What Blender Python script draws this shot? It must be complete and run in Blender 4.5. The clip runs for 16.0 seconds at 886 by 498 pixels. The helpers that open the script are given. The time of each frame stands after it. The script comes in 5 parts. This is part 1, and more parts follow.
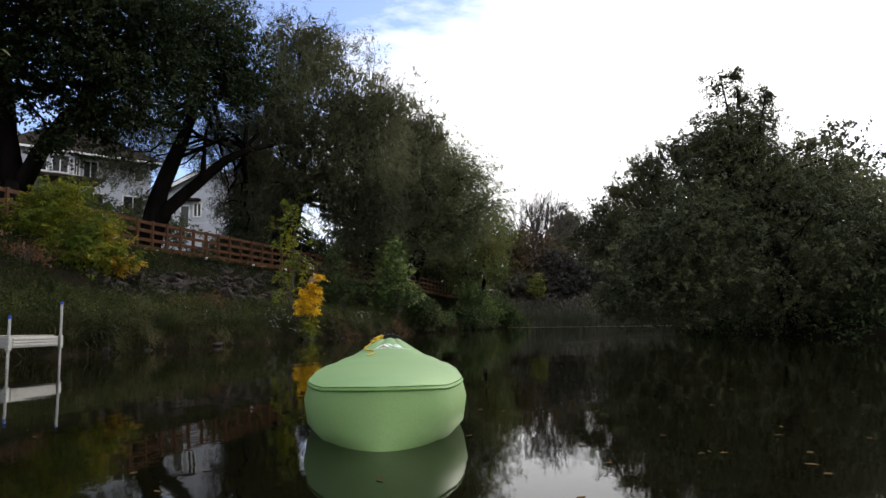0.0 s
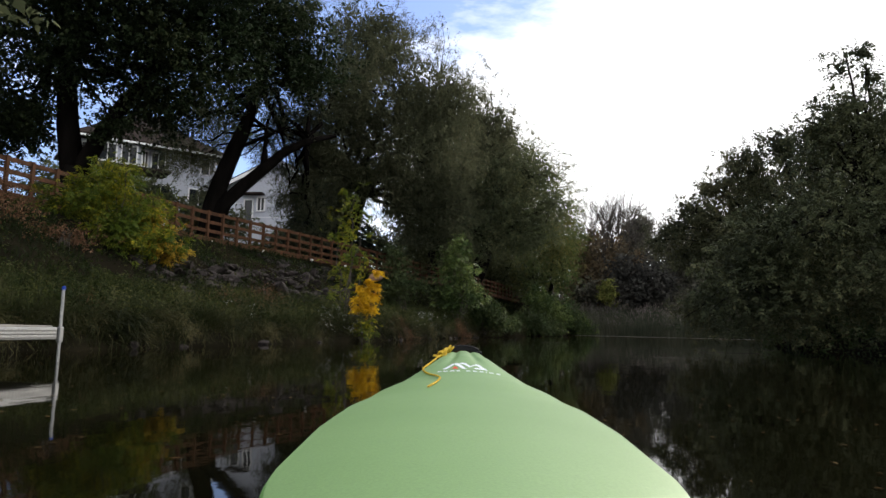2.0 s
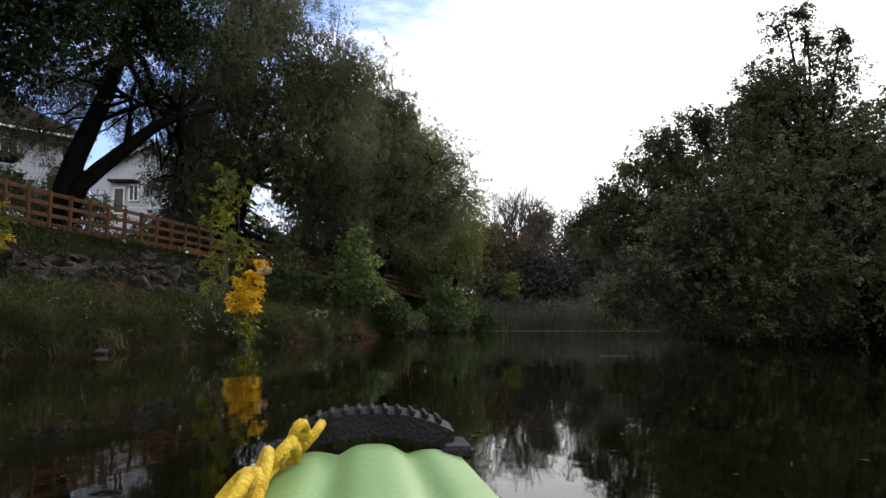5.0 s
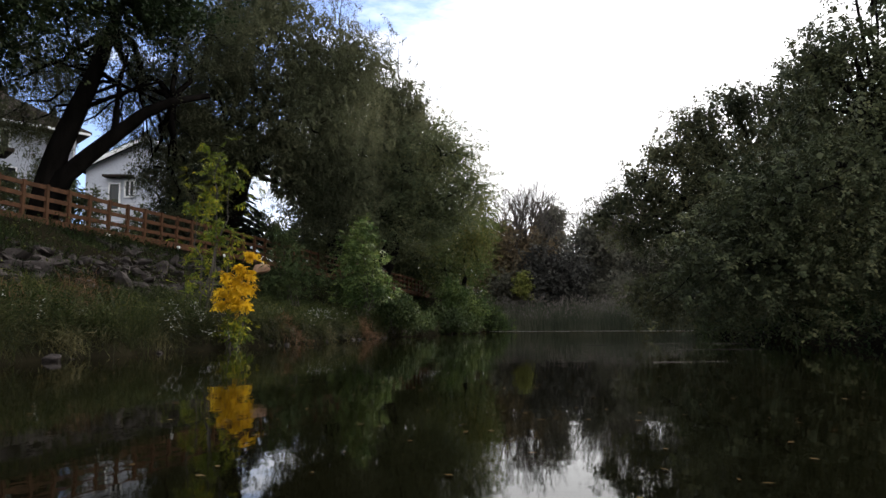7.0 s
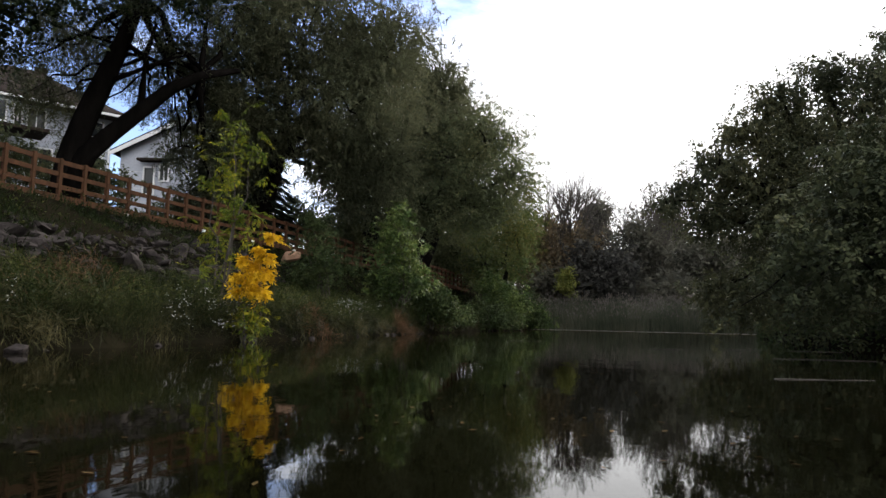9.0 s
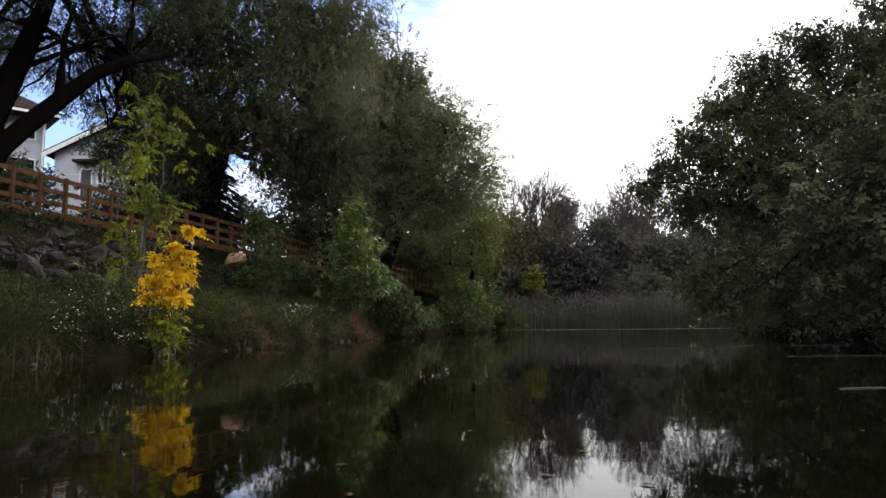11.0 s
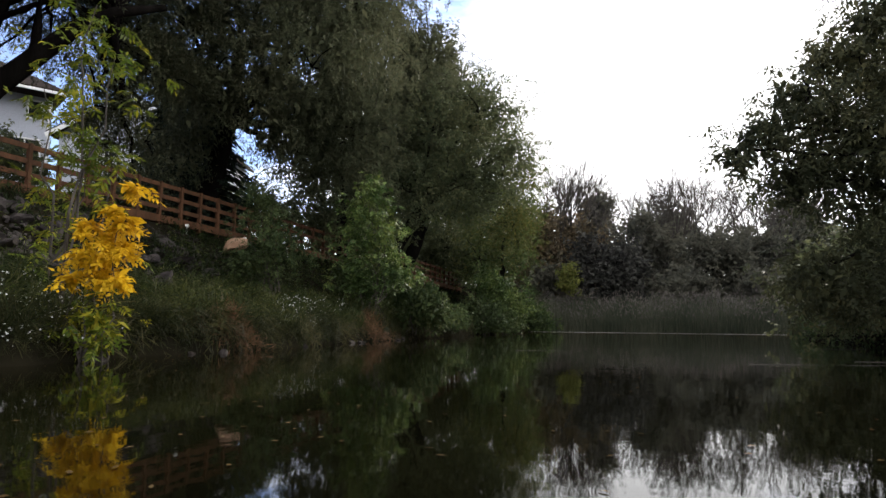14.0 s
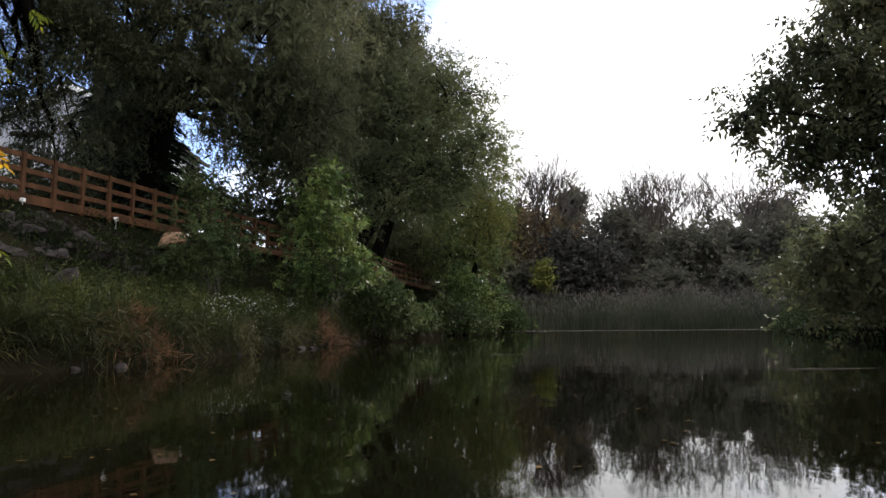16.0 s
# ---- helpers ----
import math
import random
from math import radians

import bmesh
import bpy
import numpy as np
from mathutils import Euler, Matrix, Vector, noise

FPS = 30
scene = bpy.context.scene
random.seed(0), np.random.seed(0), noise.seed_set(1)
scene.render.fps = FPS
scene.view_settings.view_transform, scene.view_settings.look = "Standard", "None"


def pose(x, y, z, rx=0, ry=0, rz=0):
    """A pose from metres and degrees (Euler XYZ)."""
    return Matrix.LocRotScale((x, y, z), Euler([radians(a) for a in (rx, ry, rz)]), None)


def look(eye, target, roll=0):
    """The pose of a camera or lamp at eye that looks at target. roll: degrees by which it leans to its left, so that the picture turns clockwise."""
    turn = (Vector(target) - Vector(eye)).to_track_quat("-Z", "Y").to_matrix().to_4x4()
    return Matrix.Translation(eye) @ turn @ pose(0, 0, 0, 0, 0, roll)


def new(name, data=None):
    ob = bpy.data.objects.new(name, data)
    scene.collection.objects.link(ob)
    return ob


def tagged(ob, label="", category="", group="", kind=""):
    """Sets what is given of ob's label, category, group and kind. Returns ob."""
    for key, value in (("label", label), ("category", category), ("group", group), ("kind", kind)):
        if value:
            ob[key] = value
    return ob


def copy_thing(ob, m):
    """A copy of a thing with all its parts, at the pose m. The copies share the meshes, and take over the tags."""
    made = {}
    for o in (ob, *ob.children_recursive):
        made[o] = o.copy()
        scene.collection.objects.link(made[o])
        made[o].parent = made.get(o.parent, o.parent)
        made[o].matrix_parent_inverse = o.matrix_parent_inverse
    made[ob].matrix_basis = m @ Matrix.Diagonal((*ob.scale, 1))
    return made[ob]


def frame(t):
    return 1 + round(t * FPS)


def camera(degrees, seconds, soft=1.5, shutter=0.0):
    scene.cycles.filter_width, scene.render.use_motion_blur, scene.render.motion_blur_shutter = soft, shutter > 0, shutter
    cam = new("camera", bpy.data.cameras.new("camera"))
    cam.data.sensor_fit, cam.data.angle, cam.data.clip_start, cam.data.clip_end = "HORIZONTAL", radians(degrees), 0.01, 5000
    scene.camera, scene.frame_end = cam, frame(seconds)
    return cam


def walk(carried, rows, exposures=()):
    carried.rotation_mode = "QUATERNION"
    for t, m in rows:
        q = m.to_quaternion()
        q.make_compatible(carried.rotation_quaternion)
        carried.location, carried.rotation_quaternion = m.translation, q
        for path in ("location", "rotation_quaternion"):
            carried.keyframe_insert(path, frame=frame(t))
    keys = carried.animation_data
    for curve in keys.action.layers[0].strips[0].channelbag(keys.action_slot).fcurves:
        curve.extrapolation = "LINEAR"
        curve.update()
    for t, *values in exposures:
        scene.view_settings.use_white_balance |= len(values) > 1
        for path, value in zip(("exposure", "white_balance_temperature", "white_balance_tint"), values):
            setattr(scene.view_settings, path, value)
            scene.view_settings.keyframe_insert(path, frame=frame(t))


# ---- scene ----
cam = camera(66.2, 16.0, 1.5)
METRES, EYE, TILT, LEAN, TURN = 18.0, 0.54, 6.22, 0.8, 0.0
ROWS = [
    (0.0, 0.0, 0.0, 0.0, 0.0, 0.0, -0.0),
    (0.5, -0.0021, 0.0299, -0.0035, -1.3, -0.09, 0.28),
    (1.0, -0.0084, 0.0680, -0.0070, 3.58, -0.05, 0.42),
    (1.5, -0.0108, 0.0926, -0.0104, 6.73, 0.15, 1.06),
    (2.0, -0.014, 0.1242, -0.0133, 5.3, 0.22, -1.56),
    (2.5, -0.0134, 0.151, -0.0174, 0.33, 0.21, -0.94),
    (3.0, -0.0145, 0.1789, -0.0205, -1.31, 0.25, -1.0),
    (3.5, -0.0191, 0.2103, -0.0238, 3.07, 0.07, -0.42),
    (4.0, -0.023, 0.2406, -0.0272, 5.9, -0.11, 0.31),
    (4.5, -0.024, 0.2705, -0.0302, 2.5, 0.24, -0.95),
    (4.7, -0.0245, 0.2825, -0.0316, -0.20, 0.22, -0.60),
    (5.1, -0.0252, 0.3064, -0.0343, -3.40, 0.22, -1.20),
    (5.7, -0.0262, 0.3423, -0.0385, 0.60, 0.15, -0.30),
    (6.3, -0.0272, 0.3782, -0.0426, 3.60, 0.10, -0.40),
    (6.8, -0.0279, 0.4081, -0.0460, 0.10, 0.10, -1.05),
    (7.0, -0.028, 0.42, -0.0474, -2.59, 0.25, -0.85),
    (7.5, -0.0246, 0.4465, -0.0509, -6.43, 0.16, -0.41),
    (8.0, -0.0269, 0.4777, -0.0543, -2.67, 0.43, 0.13),
    (8.5, -0.0312, 0.5121, -0.0578, 2.22, -0.02, -0.71),
    (9.0, -0.0312, 0.5441, -0.0608, 0.68, -0.21, -2.04),
    (9.5, -0.0258, 0.5721, -0.0649, -6.83, 0.54, -1.64),
    (10.0, -0.0219, 0.6004, -0.0679, -10.47, 0.12, -1.68),
    (10.2, -0.0212, 0.6132, -0.0693, -10.05, 0.12, -1.40),
    (10.7, -0.0192, 0.6452, -0.0729, -5.20, 0.15, -0.50),
    (11.2, -0.0175, 0.6772, -0.0764, -1.40, 0.12, -0.60),
    (11.75, -0.0156, 0.7125, -0.0803, -5.40, 0.20, -1.45),
    (12.3, -0.0138, 0.7477, -0.0842, -10.03, 0.20, -1.05),
    (12.5, -0.0131, 0.7605, -0.0856, -9.93, 0.23, -0.59),
    (13.0, -0.0161, 0.7965, -0.0894, -3.24, 0.18, -0.17),
    (13.5, -0.0186, 0.8297, -0.0927, 1.53, -0.15, -0.29),
    (14.0, -0.0182, 0.8619, -0.0959, 0.08, 0.03, -1.45),
    (14.5, -0.0118, 0.8934, -0.1, -7.5, 0.34, -1.55),
    (15.0, -0.0061, 0.9221, -0.1033, -11.53, 0.06, -1.74),
    (15.5, -0.0045, 0.9548, -0.1062, -8.38, 0.23, -0.52),
    (16.0, -0.0057, 0.9888, -0.1099, -2.25, 0.13, -0.6),
]
walk(cam, [(t, pose(0, 0, EYE, TILT, LEAN, TURN) @ pose(METRES * x, METRES * y, METRES * (z + 0.0021 * y), 90 + pitch, roll, yaw)) for t, x, y, z, yaw, pitch, roll in ROWS], [(0.0, 0.58), (1.0, 0.34), (2.0, 0.56), (4.5, 0.68), (7.0, 0.80), (10.0, 0.88), (16.0, 0.99)])

# ---- world, sun ----
SUN_EL, SUN_AZ = 21.0, 34.0          # degrees; azimuth to the right of straight ahead
world = bpy.data.worlds.new("sky")
scene.world = world
world.use_nodes = True
wn, wl = world.node_tree.nodes, world.node_tree.links
wn.clear()
w_out, w_bg = wn.new("ShaderNodeOutputWorld"), wn.new("ShaderNodeBackground")
w_sky = wn.new("ShaderNodeTexSky")
w_sky.sky_type, w_sky.sun_disc = "NISHITA", False
w_sky.sun_elevation, w_sky.sun_rotation = radians(SUN_EL), radians(SUN_AZ)
w_sky.dust_density, w_sky.ozone_density = 0.4, 2.5
w_tex, w_map = wn.new("ShaderNodeTexCoord"), wn.new("ShaderNodeMapping")
w_map.inputs["Scale"].default_value = (1.0, 1.0, 3.2)
w_noise, w_ramp, w_mix = wn.new("ShaderNodeTexNoise"), wn.new("ShaderNodeValToRGB"), wn.new("ShaderNodeMix")
w_noise.inputs["Scale"].default_value, w_noise.inputs["Detail"].default_value = 2.3, 7
w_noise.inputs["Roughness"].default_value = 0.6
w_ramp.color_ramp.elements[0].position, w_ramp.color_ramp.elements[1].position = 0.42, 0.60
w_ramp.color_ramp.elements[0].color = (0.07, 0.07, 0.07, 1)
w_mix.data_type = "RGBA"
w_mix.inputs["B"].default_value = (13.0, 13.0, 13.1, 1)
wl.new(w_tex.outputs["Generated"], w_map.inputs["Vector"])
wl.new(w_map.outputs[0], w_noise.inputs["Vector"])
# the cloud sheet covers most of the sky; blue opens ahead to the left
w_dot, w_side, w_add = wn.new("ShaderNodeVectorMath"), wn.new("ShaderNodeMapRange"), wn.new("ShaderNodeMath")
w_dot.operation, w_dot.inputs[1].default_value = "DOT_PRODUCT", (0.75, -0.45, -0.60)
w_side.inputs["From Min"].default_value, w_side.inputs["From Max"].default_value = -0.86, -0.50
w_side.inputs["To Min"].default_value, w_side.inputs["To Max"].default_value = -0.14, 0.14
w_add.operation = "ADD"
wl.new(w_tex.outputs["Generated"], w_dot.inputs[0])
wl.new(w_dot.outputs["Value"], w_side.inputs["Value"])
wl.new(w_noise.outputs["Fac"], w_add.inputs[0])
wl.new(w_side.outputs[0], w_add.inputs[1])
wl.new(w_add.outputs[0], w_ramp.inputs["Fac"])
wl.new(w_ramp.outputs["Color"], w_mix.inputs["Factor"])
w_dim = wn.new("ShaderNodeVectorMath")
w_dim.operation, w_dim.inputs[1].default_value = "MULTIPLY", (1.40, 1.40, 1.75)
wl.new(w_sky.outputs["Color"], w_dim.inputs[0])
wl.new(w_dim.outputs["Vector"], w_mix.inputs["A"])
wl.new(w_mix.outputs["Result"], w_bg.inputs["Color"])
w_bg.inputs["Strength"].default_value = 0.09
wl.new(w_bg.outputs[0], w_out.inputs["Surface"])
sun = new("sun", bpy.data.lights.new("sun", "SUN"))
sun.data.energy, sun.data.angle, sun.data.color = 2.2, radians(12), (1.0, 0.93, 0.82)
az, el = radians(SUN_AZ), radians(SUN_EL)
sun.matrix_world = look((0, 0, 60), (-math.sin(az) * math.cos(el), -math.cos(az) * math.cos(el), 60 - math.sin(el)))


# ---- materials ----
def material(name):
    m = bpy.data.materials.new(name)
    m.use_nodes = True
    return m, m.node_tree.nodes, m.node_tree.links, m.node_tree.nodes["Principled BSDF"]


def ramp_node(n, stops):
    r = n.new("ShaderNodeValToRGB")
    e = r.color_ramp.elements
    while len(e) < len(stops):
        e.new(0.5)
    for k, (p, c) in enumerate(stops):
        e[k].position, e[k].color = p, (*c, 1)
    return r


def rough_material(name, c0, c1, scale=3.0, rough=0.8, bump=0.3, bump_scale=40.0, stretch=(1, 1, 1), metal=0.0, spec=0.08):
    """A surface with stains at one scale and grain at a finer one."""
    m, n, l, b = material(name)
    tc, mp = n.new("ShaderNodeTexCoord"), n.new("ShaderNodeMapping")
    mp.inputs["Scale"].default_value = stretch
    oi, add = n.new("ShaderNodeObjectInfo"), n.new("ShaderNodeVectorMath")
    sc = n.new("ShaderNodeMath")
    sc.operation, sc.inputs[1].default_value = "MULTIPLY", 17.0
    l.new(oi.outputs["Random"], sc.inputs[0])
    l.new(tc.outputs["Object"], add.inputs[0])
    l.new(sc.outputs[0], add.inputs[1])
    l.new(add.outputs[0], mp.inputs["Vector"])
    a, g = n.new("ShaderNodeTexNoise"), n.new("ShaderNodeTexNoise")
    a.inputs["Scale"].default_value, a.inputs["Detail"].default_value = scale, 5
    g.inputs["Scale"].default_value, g.inputs["Detail"].default_value = bump_scale, 4
    l.new(mp.outputs[0], a.inputs["Vector"])
    l.new(mp.outputs[0], g.inputs["Vector"])
    r = ramp_node(n, ((0.3, c0), (0.7, c1)))
    l.new(a.outputs["Fac"], r.inputs["Fac"])
    hsv, jit = n.new("ShaderNodeHueSaturation"), n.new("ShaderNodeMapRange")
    jit.inputs["To Min"].default_value, jit.inputs["To Max"].default_value = 0.78, 1.22
    l.new(g.outputs["Fac"], jit.inputs["Value"])
    l.new(jit.outputs[0], hsv.inputs["Value"])
    l.new(r.outputs["Color"], hsv.inputs["Color"])
    l.new(hsv.outputs[0], b.inputs["Base Color"])
    bp = n.new("ShaderNodeBump")
    bp.inputs["Strength"].default_value, bp.inputs["Distance"].default_value = bump, 0.02
    l.new(g.outputs["Fac"], bp.inputs["Height"])
    l.new(bp.outputs[0], b.inputs["Normal"])
    b.inputs["Roughness"].default_value, b.inputs["Metallic"].default_value = rough, metal
    b.inputs["Specular IOR Level"].default_value = spec
    return m


def leaf_material(name, c0, c1, c2, through_light=0.3, rough=0.62, patch=0.35, cool=1.08, gloss=0.05):
    """Leaves: a colour of its own for every leaf, drifting through the crown, and some light shining through."""
    m, n, l, b = material(name)
    geo, tc, nz = n.new("ShaderNodeNewGeometry"), n.new("ShaderNodeTexCoord"), n.new("ShaderNodeTexNoise")
    nz.inputs["Scale"].default_value, nz.inputs["Detail"].default_value = patch, 3
    l.new(tc.outputs["Object"], nz.inputs["Vector"])
    mix = n.new("ShaderNodeMix")
    mix.inputs["Factor"].default_value = 0.5
    l.new(geo.outputs["Random Per Island"], mix.inputs["A"])
    st = n.new("ShaderNodeMapRange")
    st.inputs["From Min"].default_value, st.inputs["From Max"].default_value = 0.32, 0.68
    l.new(nz.outputs["Fac"], st.inputs["Value"])
    l.new(st.outputs[0], mix.inputs["B"])
    c0, c1, c2 = [(c[0], c[1], c[2] * cool) for c in (c0, c1, c2)]
    r = ramp_node(n, ((0.15, c0), (0.55, c1), (0.95, c2)))
    l.new(mix.outputs["Result"], r.inputs["Fac"])
    l.new(r.outputs["Color"], b.inputs["Base Color"])
    b.inputs["Roughness"].default_value, b.inputs["Specular IOR Level"].default_value = rough - 0.08, gloss
    tr, ms = n.new("ShaderNodeBsdfTranslucent"), n.new("ShaderNodeMixShader")
    l.new(r.outputs["Color"], tr.inputs["Color"])
    ms.inputs["Fac"].default_value = through_light
    l.new(b.outputs[0], ms.inputs[1])
    l.new(tr.outputs[0], ms.inputs[2])
    l.new(ms.outputs[0], n["Material Output"].inputs["Surface"])
    return m


# bark colour is blackened so that trunks look like silhouettes against the sky
M_BARK_BACKLIT = rough_material("bark", (0.005, 0.0045, 0.004), (0.014, 0.012, 0.011), 2.5, 0.95, 0.9, 14, (1, 1, 0.25), spec=0.0)
M_TWIG = rough_material("twig bark", (0.045, 0.040, 0.036), (0.095, 0.083, 0.073), 4, 0.95, 0.3, 30)
M_WILLOW = leaf_material("willow leaf", (0.0581, 0.0648, 0.0334), (0.0986, 0.1053, 0.0546), (0.1478, 0.1494, 0.0792), 0.45)
M_MAPLE = leaf_material("broad leaf", (0.056, 0.070, 0.034), (0.104, 0.118, 0.056), (0.180, 0.182, 0.084), 0.44)
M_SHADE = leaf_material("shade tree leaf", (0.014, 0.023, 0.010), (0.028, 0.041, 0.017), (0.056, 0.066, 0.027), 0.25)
M_SPRUCE = leaf_material("conifer needle spray", (0.011, 0.018, 0.012), (0.021, 0.031, 0.020), (0.036, 0.046, 0.030), 0.1, 0.8)
M_VINE = leaf_material("riverside leaf", (0.032, 0.037, 0.020), (0.059, 0.064, 0.032), (0.121, 0.114, 0.050), 0.38, 0.6)
M_IVY = leaf_material("dark vine leaf", (0.034, 0.042, 0.020), (0.063, 0.072, 0.034), (0.125, 0.126, 0.056), 0.26, 0.55)
M_TURNING = leaf_material("turning leaf", (0.050, 0.076, 0.026), (0.098, 0.118, 0.036), (0.180, 0.155, 0.040), 0.34)
# the next two far leaf colours are paled and greyed to paint in distance haze
M_FAR_HAZED = leaf_material("hazed far woodland leaf", (0.090, 0.088, 0.066), (0.120, 0.117, 0.084), (0.150, 0.143, 0.100), 0.5, 0.9, gloss=0.05)
M_FAR_DARK_HAZED = leaf_material("hazed dense far leaf", (0.044, 0.043, 0.036), (0.058, 0.056, 0.046), (0.074, 0.071, 0.058), 0.3, 0.9, gloss=0.05)
M_FAR_WARM = leaf_material("far autumn leaf", (0.085, 0.072, 0.044), (0.135, 0.102, 0.056), (0.195, 0.130, 0.062), 0.42)
M_LIME = leaf_material("lime green leaf", (0.036, 0.060, 0.010), (0.088, 0.115, 0.014), (0.300, 0.260, 0.020), 0.36, patch=0.9)
M_YELLOW = leaf_material("autumn yellow leaf", (0.42, 0.24, 0.012), (0.62, 0.38, 0.015), (0.72, 0.50, 0.03), 0.35, patch=1.2, cool=1.0)
M_AMBER = leaf_material("amber leaf", (0.12, 0.09, 0.015), (0.30, 0.19, 0.02), (0.48, 0.32, 0.03), 0.35, patch=1.2, cool=1.0)
M_PALE = leaf_material("pale lime leaf", (0.11, 0.13, 0.03), (0.19, 0.20, 0.05), (0.30, 0.30, 0.09), 0.4, patch=0.9)
M_SAPLING = leaf_material("sapling leaf", (0.055, 0.085, 0.014), (0.120, 0.145, 0.018), (0.300, 0.255, 0.020), 0.35, patch=0.9)
M_SHRUB = leaf_material("shrub leaf", (0.030, 0.056, 0.015), (0.080, 0.122, 0.031), (0.210, 0.245, 0.066), 0.22, patch=0.9, gloss=0.15)
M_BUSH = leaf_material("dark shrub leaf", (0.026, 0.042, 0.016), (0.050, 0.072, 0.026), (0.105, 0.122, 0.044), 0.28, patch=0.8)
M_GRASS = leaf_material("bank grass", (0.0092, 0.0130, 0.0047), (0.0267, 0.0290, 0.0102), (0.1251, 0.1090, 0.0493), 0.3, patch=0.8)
M_TUSSOCK = leaf_material("pale tussock grass", (0.0184, 0.0250, 0.0093), (0.0414, 0.0470, 0.0177), (0.1095, 0.1020, 0.0493), 0.34, patch=1.1)
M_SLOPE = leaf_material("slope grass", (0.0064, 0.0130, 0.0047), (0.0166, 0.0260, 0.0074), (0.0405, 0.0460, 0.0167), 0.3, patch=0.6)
M_REDWEED = leaf_material("reddish weed", (0.054, 0.031, 0.016), (0.115, 0.062, 0.033), (0.231, 0.138, 0.077), 0.3, patch=1.0)
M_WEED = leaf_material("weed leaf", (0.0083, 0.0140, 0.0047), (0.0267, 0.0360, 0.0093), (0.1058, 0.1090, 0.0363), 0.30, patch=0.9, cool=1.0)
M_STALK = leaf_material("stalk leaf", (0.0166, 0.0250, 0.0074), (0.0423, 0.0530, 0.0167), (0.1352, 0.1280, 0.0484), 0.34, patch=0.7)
M_REED = leaf_material("reed leaf", (0.060, 0.070, 0.044), (0.100, 0.108, 0.070), (0.150, 0.148, 0.100), 0.45, patch=0.3)
M_PLUME = leaf_material("reed plume", (0.12, 0.105, 0.09), (0.18, 0.155, 0.13), (0.25, 0.21, 0.175), 0.4)
M_ASTER = leaf_material("aster petal", (0.34, 0.34, 0.30), (0.46, 0.46, 0.44), (0.58, 0.58, 0.55), 0.2)
M_LITTER = leaf_material("floating leaf", (0.045, 0.026, 0.011), (0.085, 0.058, 0.024), (0.140, 0.100, 0.050), 0.1, 0.6, gloss=0.0)
M_DRIFT = leaf_material("pale drift", (0.22, 0.20, 0.16), (0.34, 0.32, 0.28), (0.50, 0.48, 0.44), 0.1, 0.5)
M_SOIL = rough_material("bank soil", (0.006, 0.0055, 0.004), (0.015, 0.013, 0.008), 0.7, 0.95, 0.8, 9, spec=0.0)
M_STONE = rough_material("riprap stone", (0.012, 0.010, 0.010), (0.058, 0.049, 0.046), 3, 0.9, 0.6, 18)
M_BOULDER = rough_material("tan boulder", (0.22, 0.13, 0.085), (0.36, 0.23, 0.155), 3, 0.9, 0.5, 16)
M_CEDAR = rough_material("stained cedar", (0.044, 0.022, 0.012), (0.096, 0.046, 0.024), 3.0, 0.7, 0.4, 22, (1, 1, 0.3))
M_SIDING = rough_material("pale siding", (0.42, 0.44, 0.50), (0.50, 0.52, 0.58), 0.6, 0.7, 0.1, 12)
M_WHITE = rough_material("white paint", (0.74, 0.74, 0.74), (0.82, 0.82, 0.82), 2, 0.5, 0.05, 30)
M_ROOF = rough_material("brown shingle", (0.017, 0.012, 0.010), (0.034, 0.025, 0.020), 2.5, 0.9, 0.8, 16)
M_ALU = rough_material("brushed aluminium", (0.29, 0.29, 0.29), (0.40, 0.40, 0.39), 5, 0.42, 0.1, 60, (1, 6, 6), 0.75, 0.5)
M_DECKING = rough_material("dock decking", (0.19, 0.175, 0.155), (0.30, 0.28, 0.25), 3, 0.8, 0.3, 30, (1, 4, 1))
M_BLUECAP = rough_material("blue plastic", (0.02, 0.05, 0.30), (0.03, 0.07, 0.38), 5, 0.4, 0.02, 50)
M_PVC = rough_material("green hull fabric", (0.176, 0.292, 0.108), (0.206, 0.328, 0.128), 1.6, 0.5, 0.025, 160, spec=0.3)
M_PVC_DARK = rough_material("dark green hull seam", (0.10, 0.22, 0.06), (0.13, 0.26, 0.075), 2, 0.5, 0.05, 160)
M_PRINT = rough_material("white print", (0.72, 0.76, 0.80), (0.80, 0.82, 0.85), 3, 0.5, 0.02, 160)
M_RED = rough_material("red print", (0.60, 0.055, 0.035), (0.68, 0.075, 0.045), 3, 0.5, 0.02, 160)
M_BLACK = rough_material("black webbing", (0.010, 0.010, 0.011), (0.022, 0.022, 0.024), 8, 0.55, 0.5, 220)
M_ROPE = rough_material("yellow braided rope", (0.56, 0.34, 0.02), (0.76, 0.54, 0.08), 90, 0.7, 0.6, 260)


def glass_material():
    m, n, l, b = material("window glass")
    b.inputs["Base Color"].default_value = (0.012, 0.015, 0.018, 1)
    b.inputs["Roughness"].default_value, b.inputs["Specular IOR Level"].default_value = 0.06, 0.3
    return m


